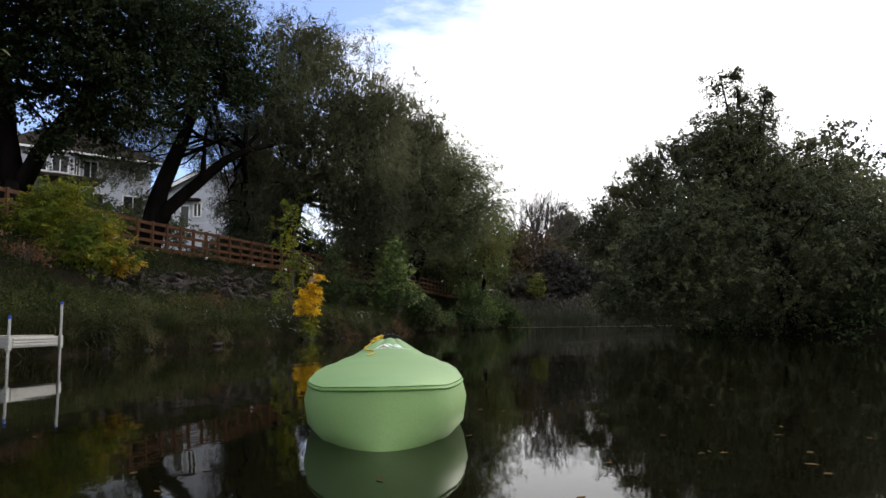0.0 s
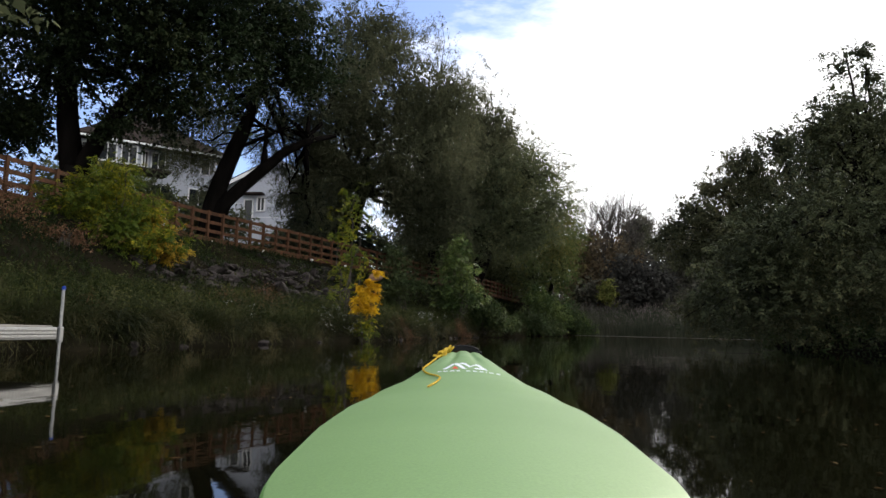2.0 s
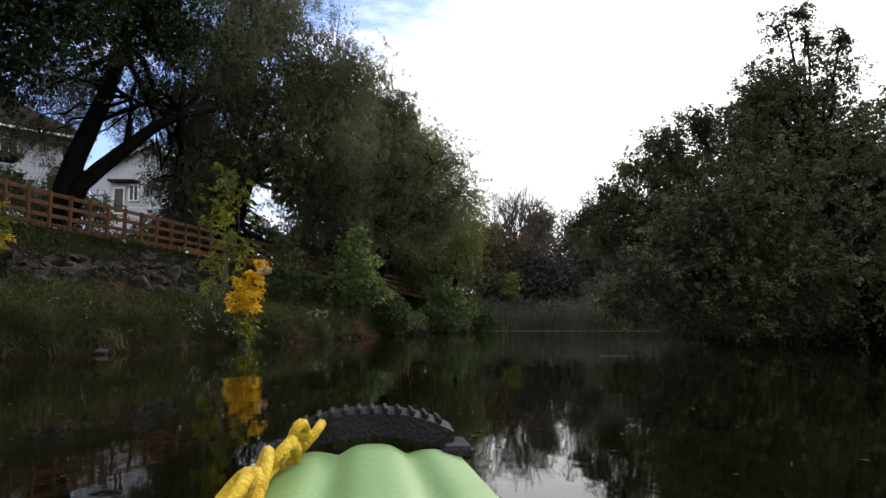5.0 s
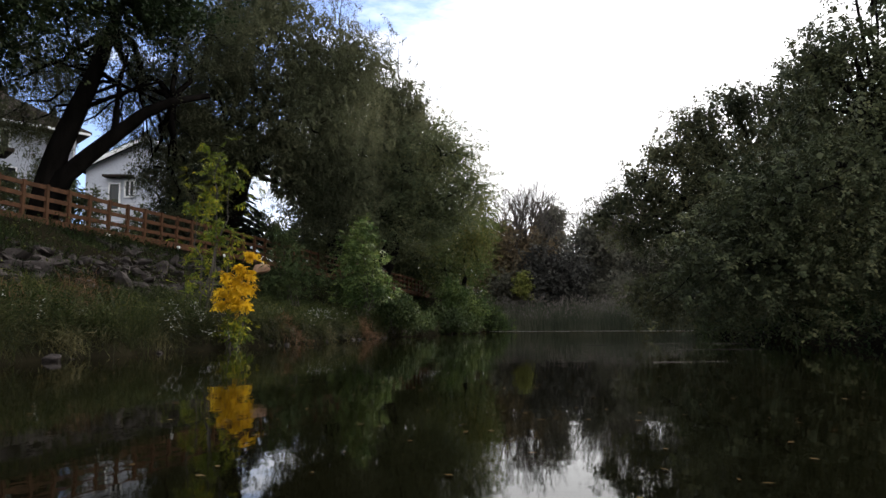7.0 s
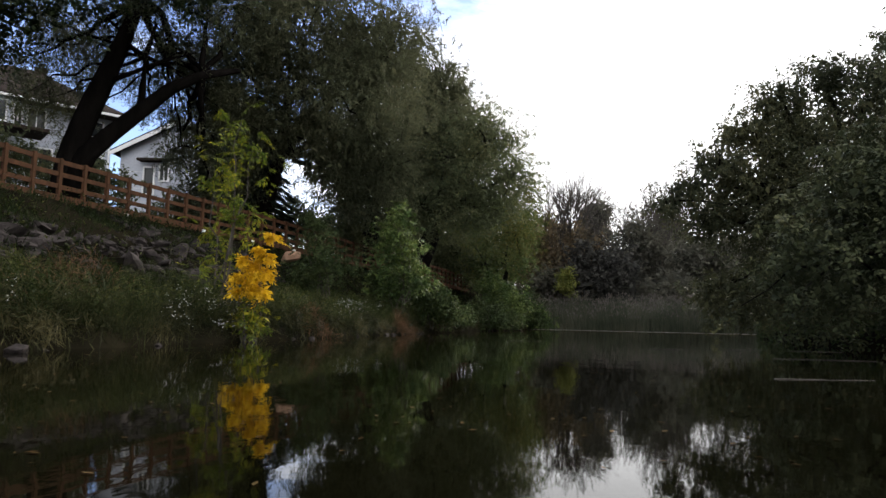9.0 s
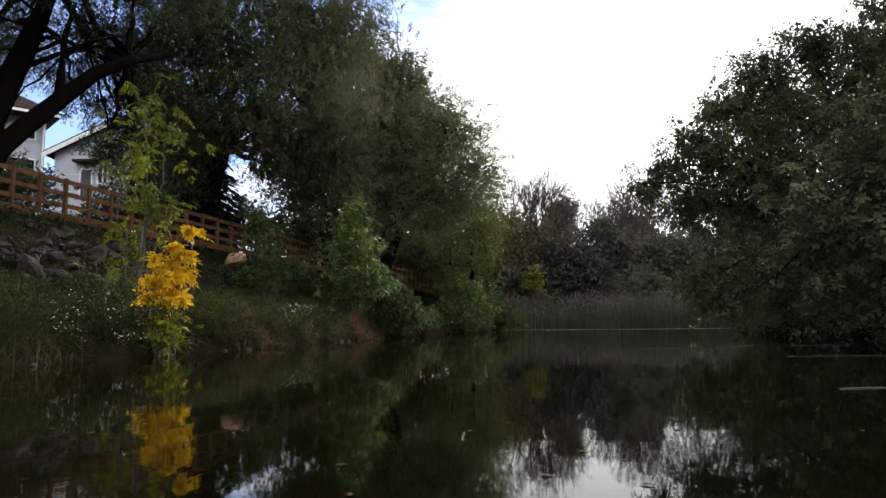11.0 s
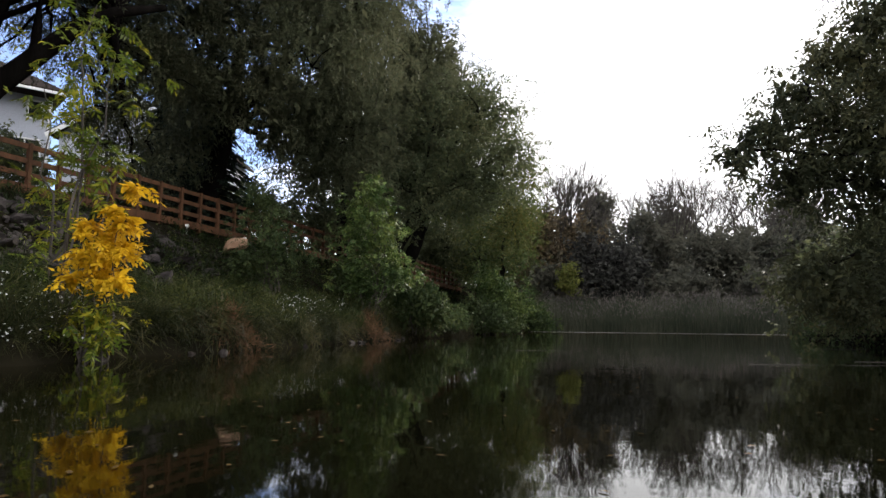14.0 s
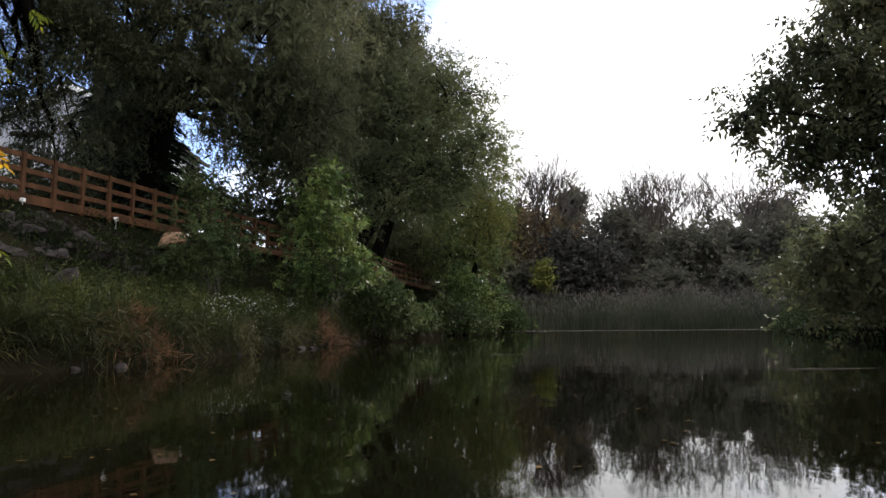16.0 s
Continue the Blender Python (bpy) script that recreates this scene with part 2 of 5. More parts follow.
def water_material():
    m, n, l, b = material("river water")
    tc, mp = n.new("ShaderNodeTexCoord"), n.new("ShaderNodeMapping")
    mp.inputs["Scale"].default_value = (1.0, 0.55, 1.0)
    l.new(tc.outputs["Object"], mp.inputs["Vector"])
    big, small = n.new("ShaderNodeTexNoise"), n.new("ShaderNodeTexNoise")
    big.inputs["Scale"].default_value, big.inputs["Detail"].default_value = 0.9, 2
    small.inputs["Scale"].default_value, small.inputs["Detail"].default_value = 5.5, 3
    l.new(mp.outputs[0], big.inputs["Vector"])
    l.new(mp.outputs[0], small.inputs["Vector"])
    mul, add = n.new("ShaderNodeMath"), n.new("ShaderNodeMath")
    mul.operation, mul.inputs[1].default_value = "MULTIPLY", 0.16
    add.operation = "ADD"
    l.new(small.outputs["Fac"], mul.inputs[0])
    l.new(big.outputs["Fac"], add.inputs[0])
    l.new(mul.outputs[0], add.inputs[1])
    bp = n.new("ShaderNodeBump")
    bp.inputs["Strength"].default_value, bp.inputs["Distance"].default_value = 0.12, 0.05
    l.new(add.outputs[0], bp.inputs["Height"])
    l.new(bp.outputs[0], b.inputs["Normal"])
    b.inputs["Base Color"].default_value = (0.0036, 0.0034, 0.0014, 1)
    b.inputs["Roughness"].default_value, b.inputs["IOR"].default_value = 0.03, 1.33
    b.inputs["Specular IOR Level"].default_value = 0.29
    return m


M_GLASS, M_WATER = glass_material(), water_material()


# ---- mesh helpers ----
def link_mesh(name, me, mat, parent=None, label="", smooth=False):
    me.materials.append(mat)
    if smooth:
        me.polygons.foreach_set("use_smooth", [True] * len(me.polygons))
    ob = new(name, me)
    if parent is not None:
        ob.parent = parent
    if label:
        ob["label"] = label
    return ob


def part(name, bm, mat, parent=None, label="", smooth=False):
    me = bpy.data.meshes.new(name)
    bm.to_mesh(me)
    bm.free()
    return link_mesh(name, me, mat, parent, label, smooth)


def pydata(name, verts, faces, mat, parent=None, label="", smooth=False):
    me = bpy.data.meshes.new(name)
    me.from_pydata(verts, [], faces)
    me.update()
    return link_mesh(name, me, mat, parent, label, smooth)


def poly_mesh(name, pts, size):
    """A mesh of loose polygons with `size` corners each, from an array (count, size, 3)."""
    count = len(pts)
    me = bpy.data.meshes.new(name)
    me.vertices.add(count * size)
    me.vertices.foreach_set("co", np.ascontiguousarray(pts, dtype=np.float32).ravel())
    me.loops.add(count * size)
    me.loops.foreach_set("vertex_index", np.arange(count * size, dtype=np.int32))
    me.polygons.add(count)
    me.polygons.foreach_set("loop_start", np.arange(0, count * size, size, dtype=np.int32))
    me.update(calc_edges=True)
    return me


def empty(name, at=(0, 0, 0)):
    ob = new(name)
    ob.location = at
    return ob


def box_bm(sx, sy, sz, at=(0, 0, 0), bevel=0.0, bm=None):
    bm = bm or bmesh.new()
    made = bmesh.ops.create_cube(bm, size=1.0)["verts"]
    bmesh.ops.scale(bm, vec=(sx, sy, sz), verts=made)
    bmesh.ops.translate(bm, vec=at, verts=made)
    if bevel:
        es = list({e for v in made for e in v.link_edges})
        bmesh.ops.bevel(bm, geom=es, offset=bevel, segments=1, affect="EDGES")
    return bm


def tube_data(path, radii, sides=7, base=0):
    """Verts and faces of a tube along a path."""
    verts, faces = [], []
    for k, (p, r) in enumerate(zip(path, radii)):
        a, b = Vector(path[max(k - 1, 0)]), Vector(path[min(k + 1, len(path) - 1)])
        d = (b - a).normalized()
        u = d.orthogonal().normalized() if abs(d.z) > 0.999 else d.cross(Vector((0, 0, 1))).normalized()
        w = d.cross(u)
        for s in range(sides):
            an = 2 * math.pi * s / sides
            verts.append(tuple(Vector(p) + (u * math.cos(an) + w * math.sin(an)) * r))
    for k in range(len(path) - 1):
        for s in range(sides):
            t = (s + 1) % sides
            faces.append((base + k * sides + s, base + k * sides + t, base + (k + 1) * sides + t, base + (k + 1) * sides + s))
    faces.append(tuple(base + s for s in range(sides))[::-1])
    faces.append(tuple(base + (len(path) - 1) * sides + s for s in range(sides)))
    return verts, faces


def bend(a, b, sag, rng, steps=7, wob=0.12):
    """A crooked path from a to b that bows by sag."""
    a, b = np.array(a, float), np.array(b, float)
    t = np.linspace(0, 1, steps)[:, None]
    p = a + (b - a) * t
    p[:, 2] += sag * 4 * (t[:, 0] * (1 - t[:, 0]))
    p[1:-1] += rng.normal(0, wob, (steps - 2, 3)) * np.linalg.norm(b - a) * 0.12
    return [tuple(q) for q in p]


def unit(v):
    return v / np.maximum(np.linalg.norm(v, axis=-1, keepdims=True), 1e-9)


def leaves(pos, length, width, droop, rng, spread=0.55):
    """Leaf blades: folded diamonds with their stalk at pos."""
    count = len(pos)
    az, el = rng.uniform(0, 2 * np.pi, count), rng.normal(-droop, spread, count)
    d = np.stack([np.cos(az) * np.cos(el), np.sin(az) * np.cos(el), np.sin(el)], 1)
    s = unit(np.cross(d, rng.normal(0, 0.55, (count, 3)) + (0, 0, 1)))
    up = np.cross(s, d)
    ln = length * rng.uniform(0.65, 1.3, count)[:, None]
    wd = width * rng.uniform(0.7, 1.25, count)[:, None]
    mid = pos + d * ln * 0.45 + up * wd * 0.18
    return np.stack([pos, mid + s * wd * 0.5, pos + d * ln - up * ln * 0.12, mid - s * wd * 0.5], 1)


def sprays(pos, length, pairs, droop, rng, spread=0.4, plump=0.23):
    """Compound leaves: leaflets in pairs along a drooping stalk that starts at pos, and one at its end."""
    count = len(pos)
    az, el = rng.uniform(0, 2 * np.pi, count), rng.normal(-droop, spread, count)
    d = np.stack([np.cos(az) * np.cos(el), np.sin(az) * np.cos(el), np.sin(el)], 1)
    s = unit(np.cross(d, rng.normal(0, 0.35, (count, 3)) + (0, 0, 1)))
    up = np.cross(s, d)
    ln = length * rng.uniform(0.7, 1.25, count)[:, None]
    out = []
    for k in range(pairs + 1):
        f = 0.25 + 0.75 * k / pairs
        at = pos + d * ln * f - up * ln * 0.16 * f * f
        for side in ((-1, 1) if k < pairs else (0,)):
            w = unit(d * (0.62 + 0.38 * (side == 0)) + s * side * 0.85 - up * rng.uniform(0.05, 0.45, count)[:, None])
            b = unit(np.cross(up + rng.normal(0, 0.25, (count, 3)), w))
            size = ln * (0.46 - 0.10 * abs(f - 0.6)) * rng.uniform(0.8, 1.15, count)[:, None]
            mid = at + w * size * 0.42
            out.append(np.stack([at, mid + b * size * plump, at + w * size - up * size * 0.10, mid - b * size * plump], 1))
    return np.concatenate(out)


def lobe_points(lobes, per_m2, rng, rough=0.28, fill=0.55):
    """Clump centres in the outer parts of uneven ellipsoid lobes ((x, y, z), (rx, ry, rz))."""
    out = []
    for c, r in lobes:
        c, r = np.array(c, float), np.array(r, float)
        area = 4 * np.pi * np.mean(r) ** 2
        k = max(6, int(area * per_m2))
        d = unit(rng.normal(0, 1, (k, 3)))
        bump = np.array([noise.fractal(Vector(q * 2.0 + c * 0.37), 1.0, 2.0, 3) for q in d])
        rad = (1 + rough * 1.6 * bump) * rng.uniform(fill ** 2, 1, k) ** 0.5
        out.append(c + d * r * rad[:, None])
    return np.concatenate(out)


def crown(name, lobes, per_m2, per_clump, sigma, length, width, droop, mat, rng, parent, hang=0.0, rough=0.28, fill=0.55, floor=0.25, inner=2.0, core=1.5, pairs=0):
    """A crown of leaf clumps; hang: the length of drooping strands."""
    cl = lobe_points(lobes, per_m2, rng, rough, fill)
    cl = cl[cl[:, 2] > floor]
    k = len(cl)
    mids = np.array([c for c, r in lobes], float)
    near = mids[np.argmin(((cl[:, None, :] - mids[None]) ** 2).sum(2), axis=1)]
    axis = unit(unit(cl - near) + rng.normal(0, 0.45, (k, 3)) + (0, 0, -0.15))
    sig = sigma * rng.uniform(0.6, 1.5, k)
    along = rng.uniform(-1, 1, k * per_clump)
    off = unit(rng.normal(0, 1, (k * per_clump, 3))) * (rng.uniform(0, 1, k * per_clump) ** 0.5 * (1.05 - np.abs(along)))[:, None]
    big = np.repeat(sig, per_clump)[:, None]
    pos = np.repeat(cl, per_clump, axis=0) + np.repeat(axis, per_clump, axis=0) * along[:, None] * big * 2.1 + off * big * 1.15
    if hang:
        drop = np.repeat(rng.uniform(0.3, 1.0, k) * hang, per_clump) * rng.uniform(0, 1, k * per_clump)
        strand = np.repeat(rng.normal(0, 0.16, (k, 2)), per_clump, axis=0)
        pos[:, 2] -= drop
        pos[:, :2] += strand * drop[:, None]
    pos = pos[pos[:, 2] > floor * 0.6]
    blades_ = sprays(pos, length, pairs, droop, rng, plump=0.75 * width / length) if pairs else leaves(pos, length, width, droop, rng)
    if inner:
        deep = []
        for c, r in lobes:
            d = lobe_points([(c, np.array(r) * 0.70)], inner, rng, rough, 0.5)
            d = np.repeat(d[d[:, 2] > floor], 6, axis=0)
            deep.append(d + rng.normal(0, min(0.22, 0.2 * min(r)), d.shape))
        deep = np.concatenate(deep)
        wide = 0.5 * core * (length * 0.55 if pairs else length)
        blades_ = np.concatenate([blades_, leaves(deep, wide * 2, max(width * core, wide * 0.66), droop, rng)])
    me = poly_mesh(name, blades_, 4)
    return link_mesh(name, me, mat, parent), cl


def tree(name, label, category, base, fork, lobes, trunk_r, leaf, seed, group="", stems=None, twigs=60, mat_bark=None):
    """Trunk from base to fork, a limb to each lobe, twigs to the clumps, and a crown.
    leaf: the keywords of crown()."""
    rng = np.random.default_rng(seed)
    bark = mat_bark or M_BARK_BACKLIT
    top = empty(name, base)
    tagged(top, label, category, group)
    inv = Matrix.Translation(Vector(base)).inverted()
    made = []
    path = bend(base, fork, 0, rng, 6, 0.07)
    path[0] = (base[0], base[1], base[2] - 0.3)
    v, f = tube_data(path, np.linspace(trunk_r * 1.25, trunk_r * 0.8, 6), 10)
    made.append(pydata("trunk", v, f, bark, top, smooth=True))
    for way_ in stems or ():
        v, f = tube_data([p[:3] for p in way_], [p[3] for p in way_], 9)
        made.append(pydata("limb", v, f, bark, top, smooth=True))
    for k, (c, r) in enumerate(lobes):
        start = fork if not stems else stems[k % len(stems)][-2][:3]
        end = (c[0], c[1], c[2] + r[2] * 0.25)
        thick = min(trunk_r * 0.5 if not stems else stems[k % len(stems)][-2][3] * 0.8, 0.02 + 0.16 * min(r))
        v, f = tube_data(bend(start, end, rng.uniform(-0.3, 0.5), rng, 8, 0.16), np.linspace(thick, 0.02, 8), 7)
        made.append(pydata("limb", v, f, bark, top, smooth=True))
    ob, cl = crown("crown", lobes, rng=rng, parent=top, **leaf)
    made.append(ob)
    pick = rng.choice(len(cl), min(twigs, len(cl)), replace=False)
    cs = np.array([c for c, r in lobes])
    V, F = [], []
    for k in pick:
        near = cs[np.argmin(((cs - cl[k]) ** 2).sum(1))]
        v, f = tube_data(bend(near, cl[k], 0.2, rng, 5, 0.4), np.linspace(0.035, 0.008, 5), 4, len(V))
        V += v
        F += f
    if V:
        made.append(tagged(pydata("twig_spray", V, F, bark, top), kind="stuff"))
    for ob in made:
        ob.matrix_parent_inverse = inv
    return top


# ---- ground and water ----
SHORE_L = ((-60, -15), (-20, -13), (0, -10.5), (6, -9.2), (12, -7.7), (17, -6.7), (22, -5.6), (25, -4.9), (30, -3.5), (34, -2.7), (38, -1.7),
           (44, 0.0), (52, 2.2), (60, 4.4), (66, 6.0), (70, 8.0), (200, 60))
# small bays and noses along the bank
SHORE_L = tuple((float(q), float(np.interp(q, [a for a, b in SHORE_L], [b for a, b in SHORE_L])) + 0.09 * math.sin(q * 1.9) + 0.07 * math.sin(q * 4.3 + 1.0) + 0.04 * math.sin(q * 9.1))
                for q in np.concatenate([[-60, -20], np.arange(0, 70, 0.2), [70, 200]]))
SHORE_R = ((-60, 12), (0, 11.5), (15, 10.6), (22, 10.6), (28, 11.0), (35, 12.0), (44, 15.0), (54, 19.5), (61, 23.0), (66, 28.0), (200, 60))
SHORE_FAR = 67.0


def table(tab, y):
    return np.interp(y, [a for a, b in tab], [b for a, b in tab])


def ground_z(x, y):
    x, y = np.asarray(x, float), np.asarray(y, float)
    s = table(SHORE_L, y) - x
    zl = np.interp(s, (-3, -0.6, 0, 0.14, 0.35, 1.6, 3.2, 5.2, 7.2, 12, 24, 60), (-1.2, -0.5, -0.06, 0.24, 0.33, 0.60, 1.25, 2.5, 3.55, 3.9, 6.6, 8.0))
    r = x - table(SHORE_R, y)
    zr = np.interp(r, (-3, -0.6, 0, 0.5, 3, 12, 40), (-1.2, -0.5, -0.12, 0.3, 0.8, 1.4, 2.5))
    q = y - SHORE_FAR + 0.12 * (x - 14)
    zf = np.interp(q, (-3, -0.6, 0, 0.6, 5, 14, 30, 60), (-1.2, -0.5, -0.12, 0.25, 0.6, 2.0, 3.5, 4.5))
    return np.maximum(np.maximum(zl, zr), zf)


def gz(x, y):
    return float(ground_z(x, y))


gx = np.concatenate([[-3000, -900, -300, -140, -90], np.arange(-60, -18, 2.0), np.arange(-18, -11, 0.5), np.arange(-11, 5, 0.22), np.arange(5, 14, 0.5), np.arange(14, 60, 2.0), [70, 100, 160, 320, 900, 3000]])
gy = np.concatenate([[-3000, -900, -300, -120, -60], np.arange(-40, 6, 3.0), np.arange(6, 50, 0.4), np.arange(50, 70, 0.7), np.arange(70, 120, 3.0), [130, 180, 320, 900, 3000]])
GX, GY = np.meshgrid(gx, gy)
GZ = ground_z(GX, GY)
for j in range(GX.shape[0]):
    for i in range(GX.shape[1]):
        if GZ[j, i] > 0 and abs(GX[j, i]) < 70:
            GZ[j, i] += 0.16 * noise.fractal(Vector((GX[j, i] * 0.5, GY[j, i] * 0.5, 0)), 1.0, 2.0, 3) * min(1.0, GZ[j, i])
nx = len(gx)
pts = np.stack([GX, GY, GZ], -1).reshape(-1, 3)
quads = [(j * nx + i, j * nx + i + 1, (j + 1) * nx + i + 1, (j + 1) * nx + i) for j in range(len(gy) - 1) for i in range(nx - 1)]
tagged(pydata("ground", pts.tolist(), quads, M_SOIL, smooth=True), "dark earth river banks with sparse grass", "ground", kind="structure")
tagged(pydata("water", [(-300, -400, 0), (300, -400, 0), (300, 120, 0), (-300, 120, 0)], [(0, 1, 2, 3)], M_WATER), "still dark brown river water mirroring the trees", "water", kind="structure")


# ---- boardwalk fence ----
FENCE_DX = 0.34


def fence_x(y):
    return -8.81 + FENCE_DX * (y - 37.87)


def fence_top(y):
    return float(np.interp(y, (10, 19, 28, 38, 48, 60, 66), (5.4, 5.25, 4.93, 4.86, 4.68, 4.44, 4.26)))


def build_fence():
    fence = tagged(empty("boardwalk_fence", (fence_x(15), 15, fence_top(15) - 1.3)), "long brown stained cedar post and rail fence on the bank", "fence")
    inv = Matrix.Translation(fence.location).inverted()
    along = math.degrees(math.atan2(1, FENCE_DX))
    slant = math.hypot(1, FENCE_DX)
    post = bpy.data.meshes.new("post")
    bm = box_bm(0.10, 0.12, 1.40, (0, 0, -0.68), 0.008)
    bm.to_mesh(post)
    rail = bpy.data.meshes.new("rail")
    bm = box_bm(1.0, 0.042, 0.135, (0, 0, 0), 0.006)
    bm.to_mesh(rail)
    board = bpy.data.meshes.new("fascia")
    bm = box_bm(1.0, 0.05, 0.24, (0, 0, 0), 0.006)
    bm.to_mesh(board)
    deck = bpy.data.meshes.new("walkway_board")
    bm = box_bm(1.0, 1.5, 0.045, (0, 0.80, 0), 0.005)
    bm.to_mesh(deck)
    for me in (post, rail, board, deck):
        me.materials.append(M_CEDAR)
    rng = random.Random(5)
    y0 = 15.2
    while y0 < 66:
        step = float(np.interp(y0, (15, 22, 30, 36, 50), (0.74, 0.76, 0.82, 0.90, 0.92)))
        y1 = y0 + step
        length = step * slant
        z0, z1 = fence_top(y0), fence_top(y1)
        ym, zm = (y0 + y1) / 2, (z0 + z1) / 2
        pitch = -math.degrees(math.atan2(z1 - z0, length))
        items = [("post", post, (fence_x(y0), y0, z0), (rng.uniform(-0.6, 0.6), rng.uniform(-0.6, 0.6), along), 1.0)]
        for drop in (0.08, 0.44, 0.80):
            items.append(("rail", rail, (fence_x(ym), ym, zm - drop + rng.uniform(-0.008, 0.008)), (0, pitch, along), length - 0.11))
        items.append(("fascia", board, (fence_x(ym) + 0.03, ym - 0.01, zm - 1.16), (0, pitch, along), length))
        items.append(("walkway_board", deck, (fence_x(ym), ym, zm - 1.10), (0, pitch, along), length - 0.012))
        for name, me, at, rot, stretch in items:
            ob = new(name, me)
            ob.parent, ob.matrix_parent_inverse = fence, inv
            ob.matrix_basis = pose(*at, *rot) @ Matrix.Diagonal((stretch, 1, 1, 1))
        y0 = y1
    return fence


build_fence()


def bollard():
    top = tagged(empty("path_light"), "small white path light on a short stake below the fence", "path light", "path lights along the fence")
    part("cap", box_bm(0.11, 0.09, 0.10, (0, 0, 0.16), 0.012), M_WHITE, top)
    part("stake", box_bm(0.03, 0.03, 0.62, (0, 0, -0.15), 0.004), M_ALU, top)
    return top


light0 = bollard()
for k, y in enumerate((22.1, 25.1, 28.1, 31.1, 34.6, 37.5, 40.5, 43.3)):
    x = fence_x(y) + 0.28
    at = pose(x, y, fence_top(y) - 1.42, 0, 0, 12 * math.sin(k * 3))
    if k == 0:
        light0.matrix_basis = at
    else:
        copy_thing(light0, at)


# ---- houses behind the fence ----
def window(parent, name, w, h, at, rz=0, lights=2):
    """A white framed window with `lights` panes side by side; its face looks along -y."""
    m = pose(*at, 0, 0, rz)
    frame_bm = bmesh.new()
    t = 0.09
    for sx, sz, ax, az_ in ((w, t, 0, h / 2 - t / 2), (w, t, 0, -h / 2 + t / 2), (t, h - 2 * t, -w / 2 + t / 2, 0), (t, h - 2 * t, w / 2 - t / 2, 0)):
        box_bm(sx, 0.14, sz, (ax, 0, az_), 0, frame_bm)
    for k in range(1, lights):
        box_bm(0.06, 0.12, h - 2 * t, (-w / 2 + k * w / lights, 0, 0), 0, frame_bm)
    win = part(name, frame_bm, M_WHITE, parent, "white window frame")
    win.matrix_basis = m
    for k in range(lights):
        pw = w / lights
        p = part("pane", box_bm(pw - 0.07, 0.02, h - 2 * t, (-w / 2 + (k + 0.5) * pw, 0.02, 0)), M_GLASS, win)
    return win


def hip_roof(x0, x1, y0, y1, z, peak, over=0.5):
    x0, x1, y0, y1 = x0 - over, x1 + over, y0 - over, y1 + over
    ry = (y0 + y1) / 2
    run = (y1 - y0) / 2
    a, b = x0 + run * 0.9, x1 - run * 0.9
    if a > b:
        a = b = (x0 + x1) / 2
    v = [(x0, y0, z), (x1, y0, z), (x1, y1, z), (x0, y1, z), (a, ry, peak), (b, ry, peak)]
    v += [(p[0], p[1], z - 0.18) for p in v[:4]]
    f = [(0, 1, 5, 4), (1, 2, 5), (2, 3, 4, 5), (3, 0, 4), (6, 7, 1, 0), (7, 8, 2, 1), (8, 9, 3, 2), (9, 6, 0, 3), (9, 8, 7, 6)]
    return v, f


def house_one():
    h = tagged(empty("house", (-26, 53, gz(-26, 53))), "pale two-storey house with bay window and brown hip roof", "house")
    inv = Matrix.Translation(h.location).inverted()
    bm = box_bm(10.5, 9, 7.5, (-26.5, 54, 8.9))
    part("wall", bm, M_SIDING, h)
    bay = bmesh.new()
    prof = ((-31.6, 49.5), (-30.6, 48.3), (-27.6, 48.3), (-26.6, 49.5))
    lo, hi = [bay.verts.new((x, y, 10.6)) for x, y in prof], [bay.verts.new((x, y, 12.6)) for x, y in prof]
    for k in range(3):
        bay.faces.new((lo[k], lo[k + 1], hi[k + 1], hi[k]))
    bay.faces.new(lo[::-1])
    bay.faces.new(hi)
    part("bay", bay, M_SIDING, h)
    v, f = hip_roof(-31.8, -21.2, 48.4, 58.5, 12.78, 16.2)
    part_roof = pydata("roof", v, f, M_ROOF, h)
    part("fascia_board", box_bm(11.4, 0.10, 0.16, (-26.5, 47.85, 12.58), 0.01), M_WHITE, h)
    part("porch_roof", box_bm(6.4, 2.6, 0.25, (-28.8, 47.6, 10.35), 0.04), M_ROOF, h)
    part("downpipe", box_bm(0.09, 0.09, 6.6, (-21.4, 49.42, 9.2), 0.01), M_WHITE, h)
    part("base_wall", box_bm(10.3, 8.8, 3.0, (-26.5, 54, 4.2)), M_SIDING, h)
    window(h, "window", 1.3, 1.45, (-29.8, 48.26, 11.65), 0, 2)
    window(h, "window", 1.2, 1.45, (-28.3, 48.26, 11.65), 0, 2)
    window(h, "window", 0.95, 1.45, (-27.05, 48.86, 11.65), 50, 2)
    window(h, "window", 0.95, 1.45, (-31.15, 48.86, 11.65), -50, 2)
    window(h, "window", 1.15, 1.65, (-25.9, 49.44, 11.6), 0, 2)
    window(h, "window", 0.8, 1.2, (-22.2, 49.44, 11.75), 0, 1)
    window(h, "window", 1.7, 2.1, (-22.6, 49.44, 8.9), 0, 2)
    window(h, "window", 1.6, 2.0, (-25.6, 49.44, 8.9), 0, 2)
    part("chimney", box_bm(0.7, 0.7, 1.3, (-25.2, 54, 16.0), 0.02), M_ROOF, h)
    for ob in h.children:
        ob.matrix_parent_inverse = inv
    h.location, h.rotation_euler.z = (-30.4, 55.9, h.location.z + 1.4), radians(41)   # its front follows the boardwalk
    return h


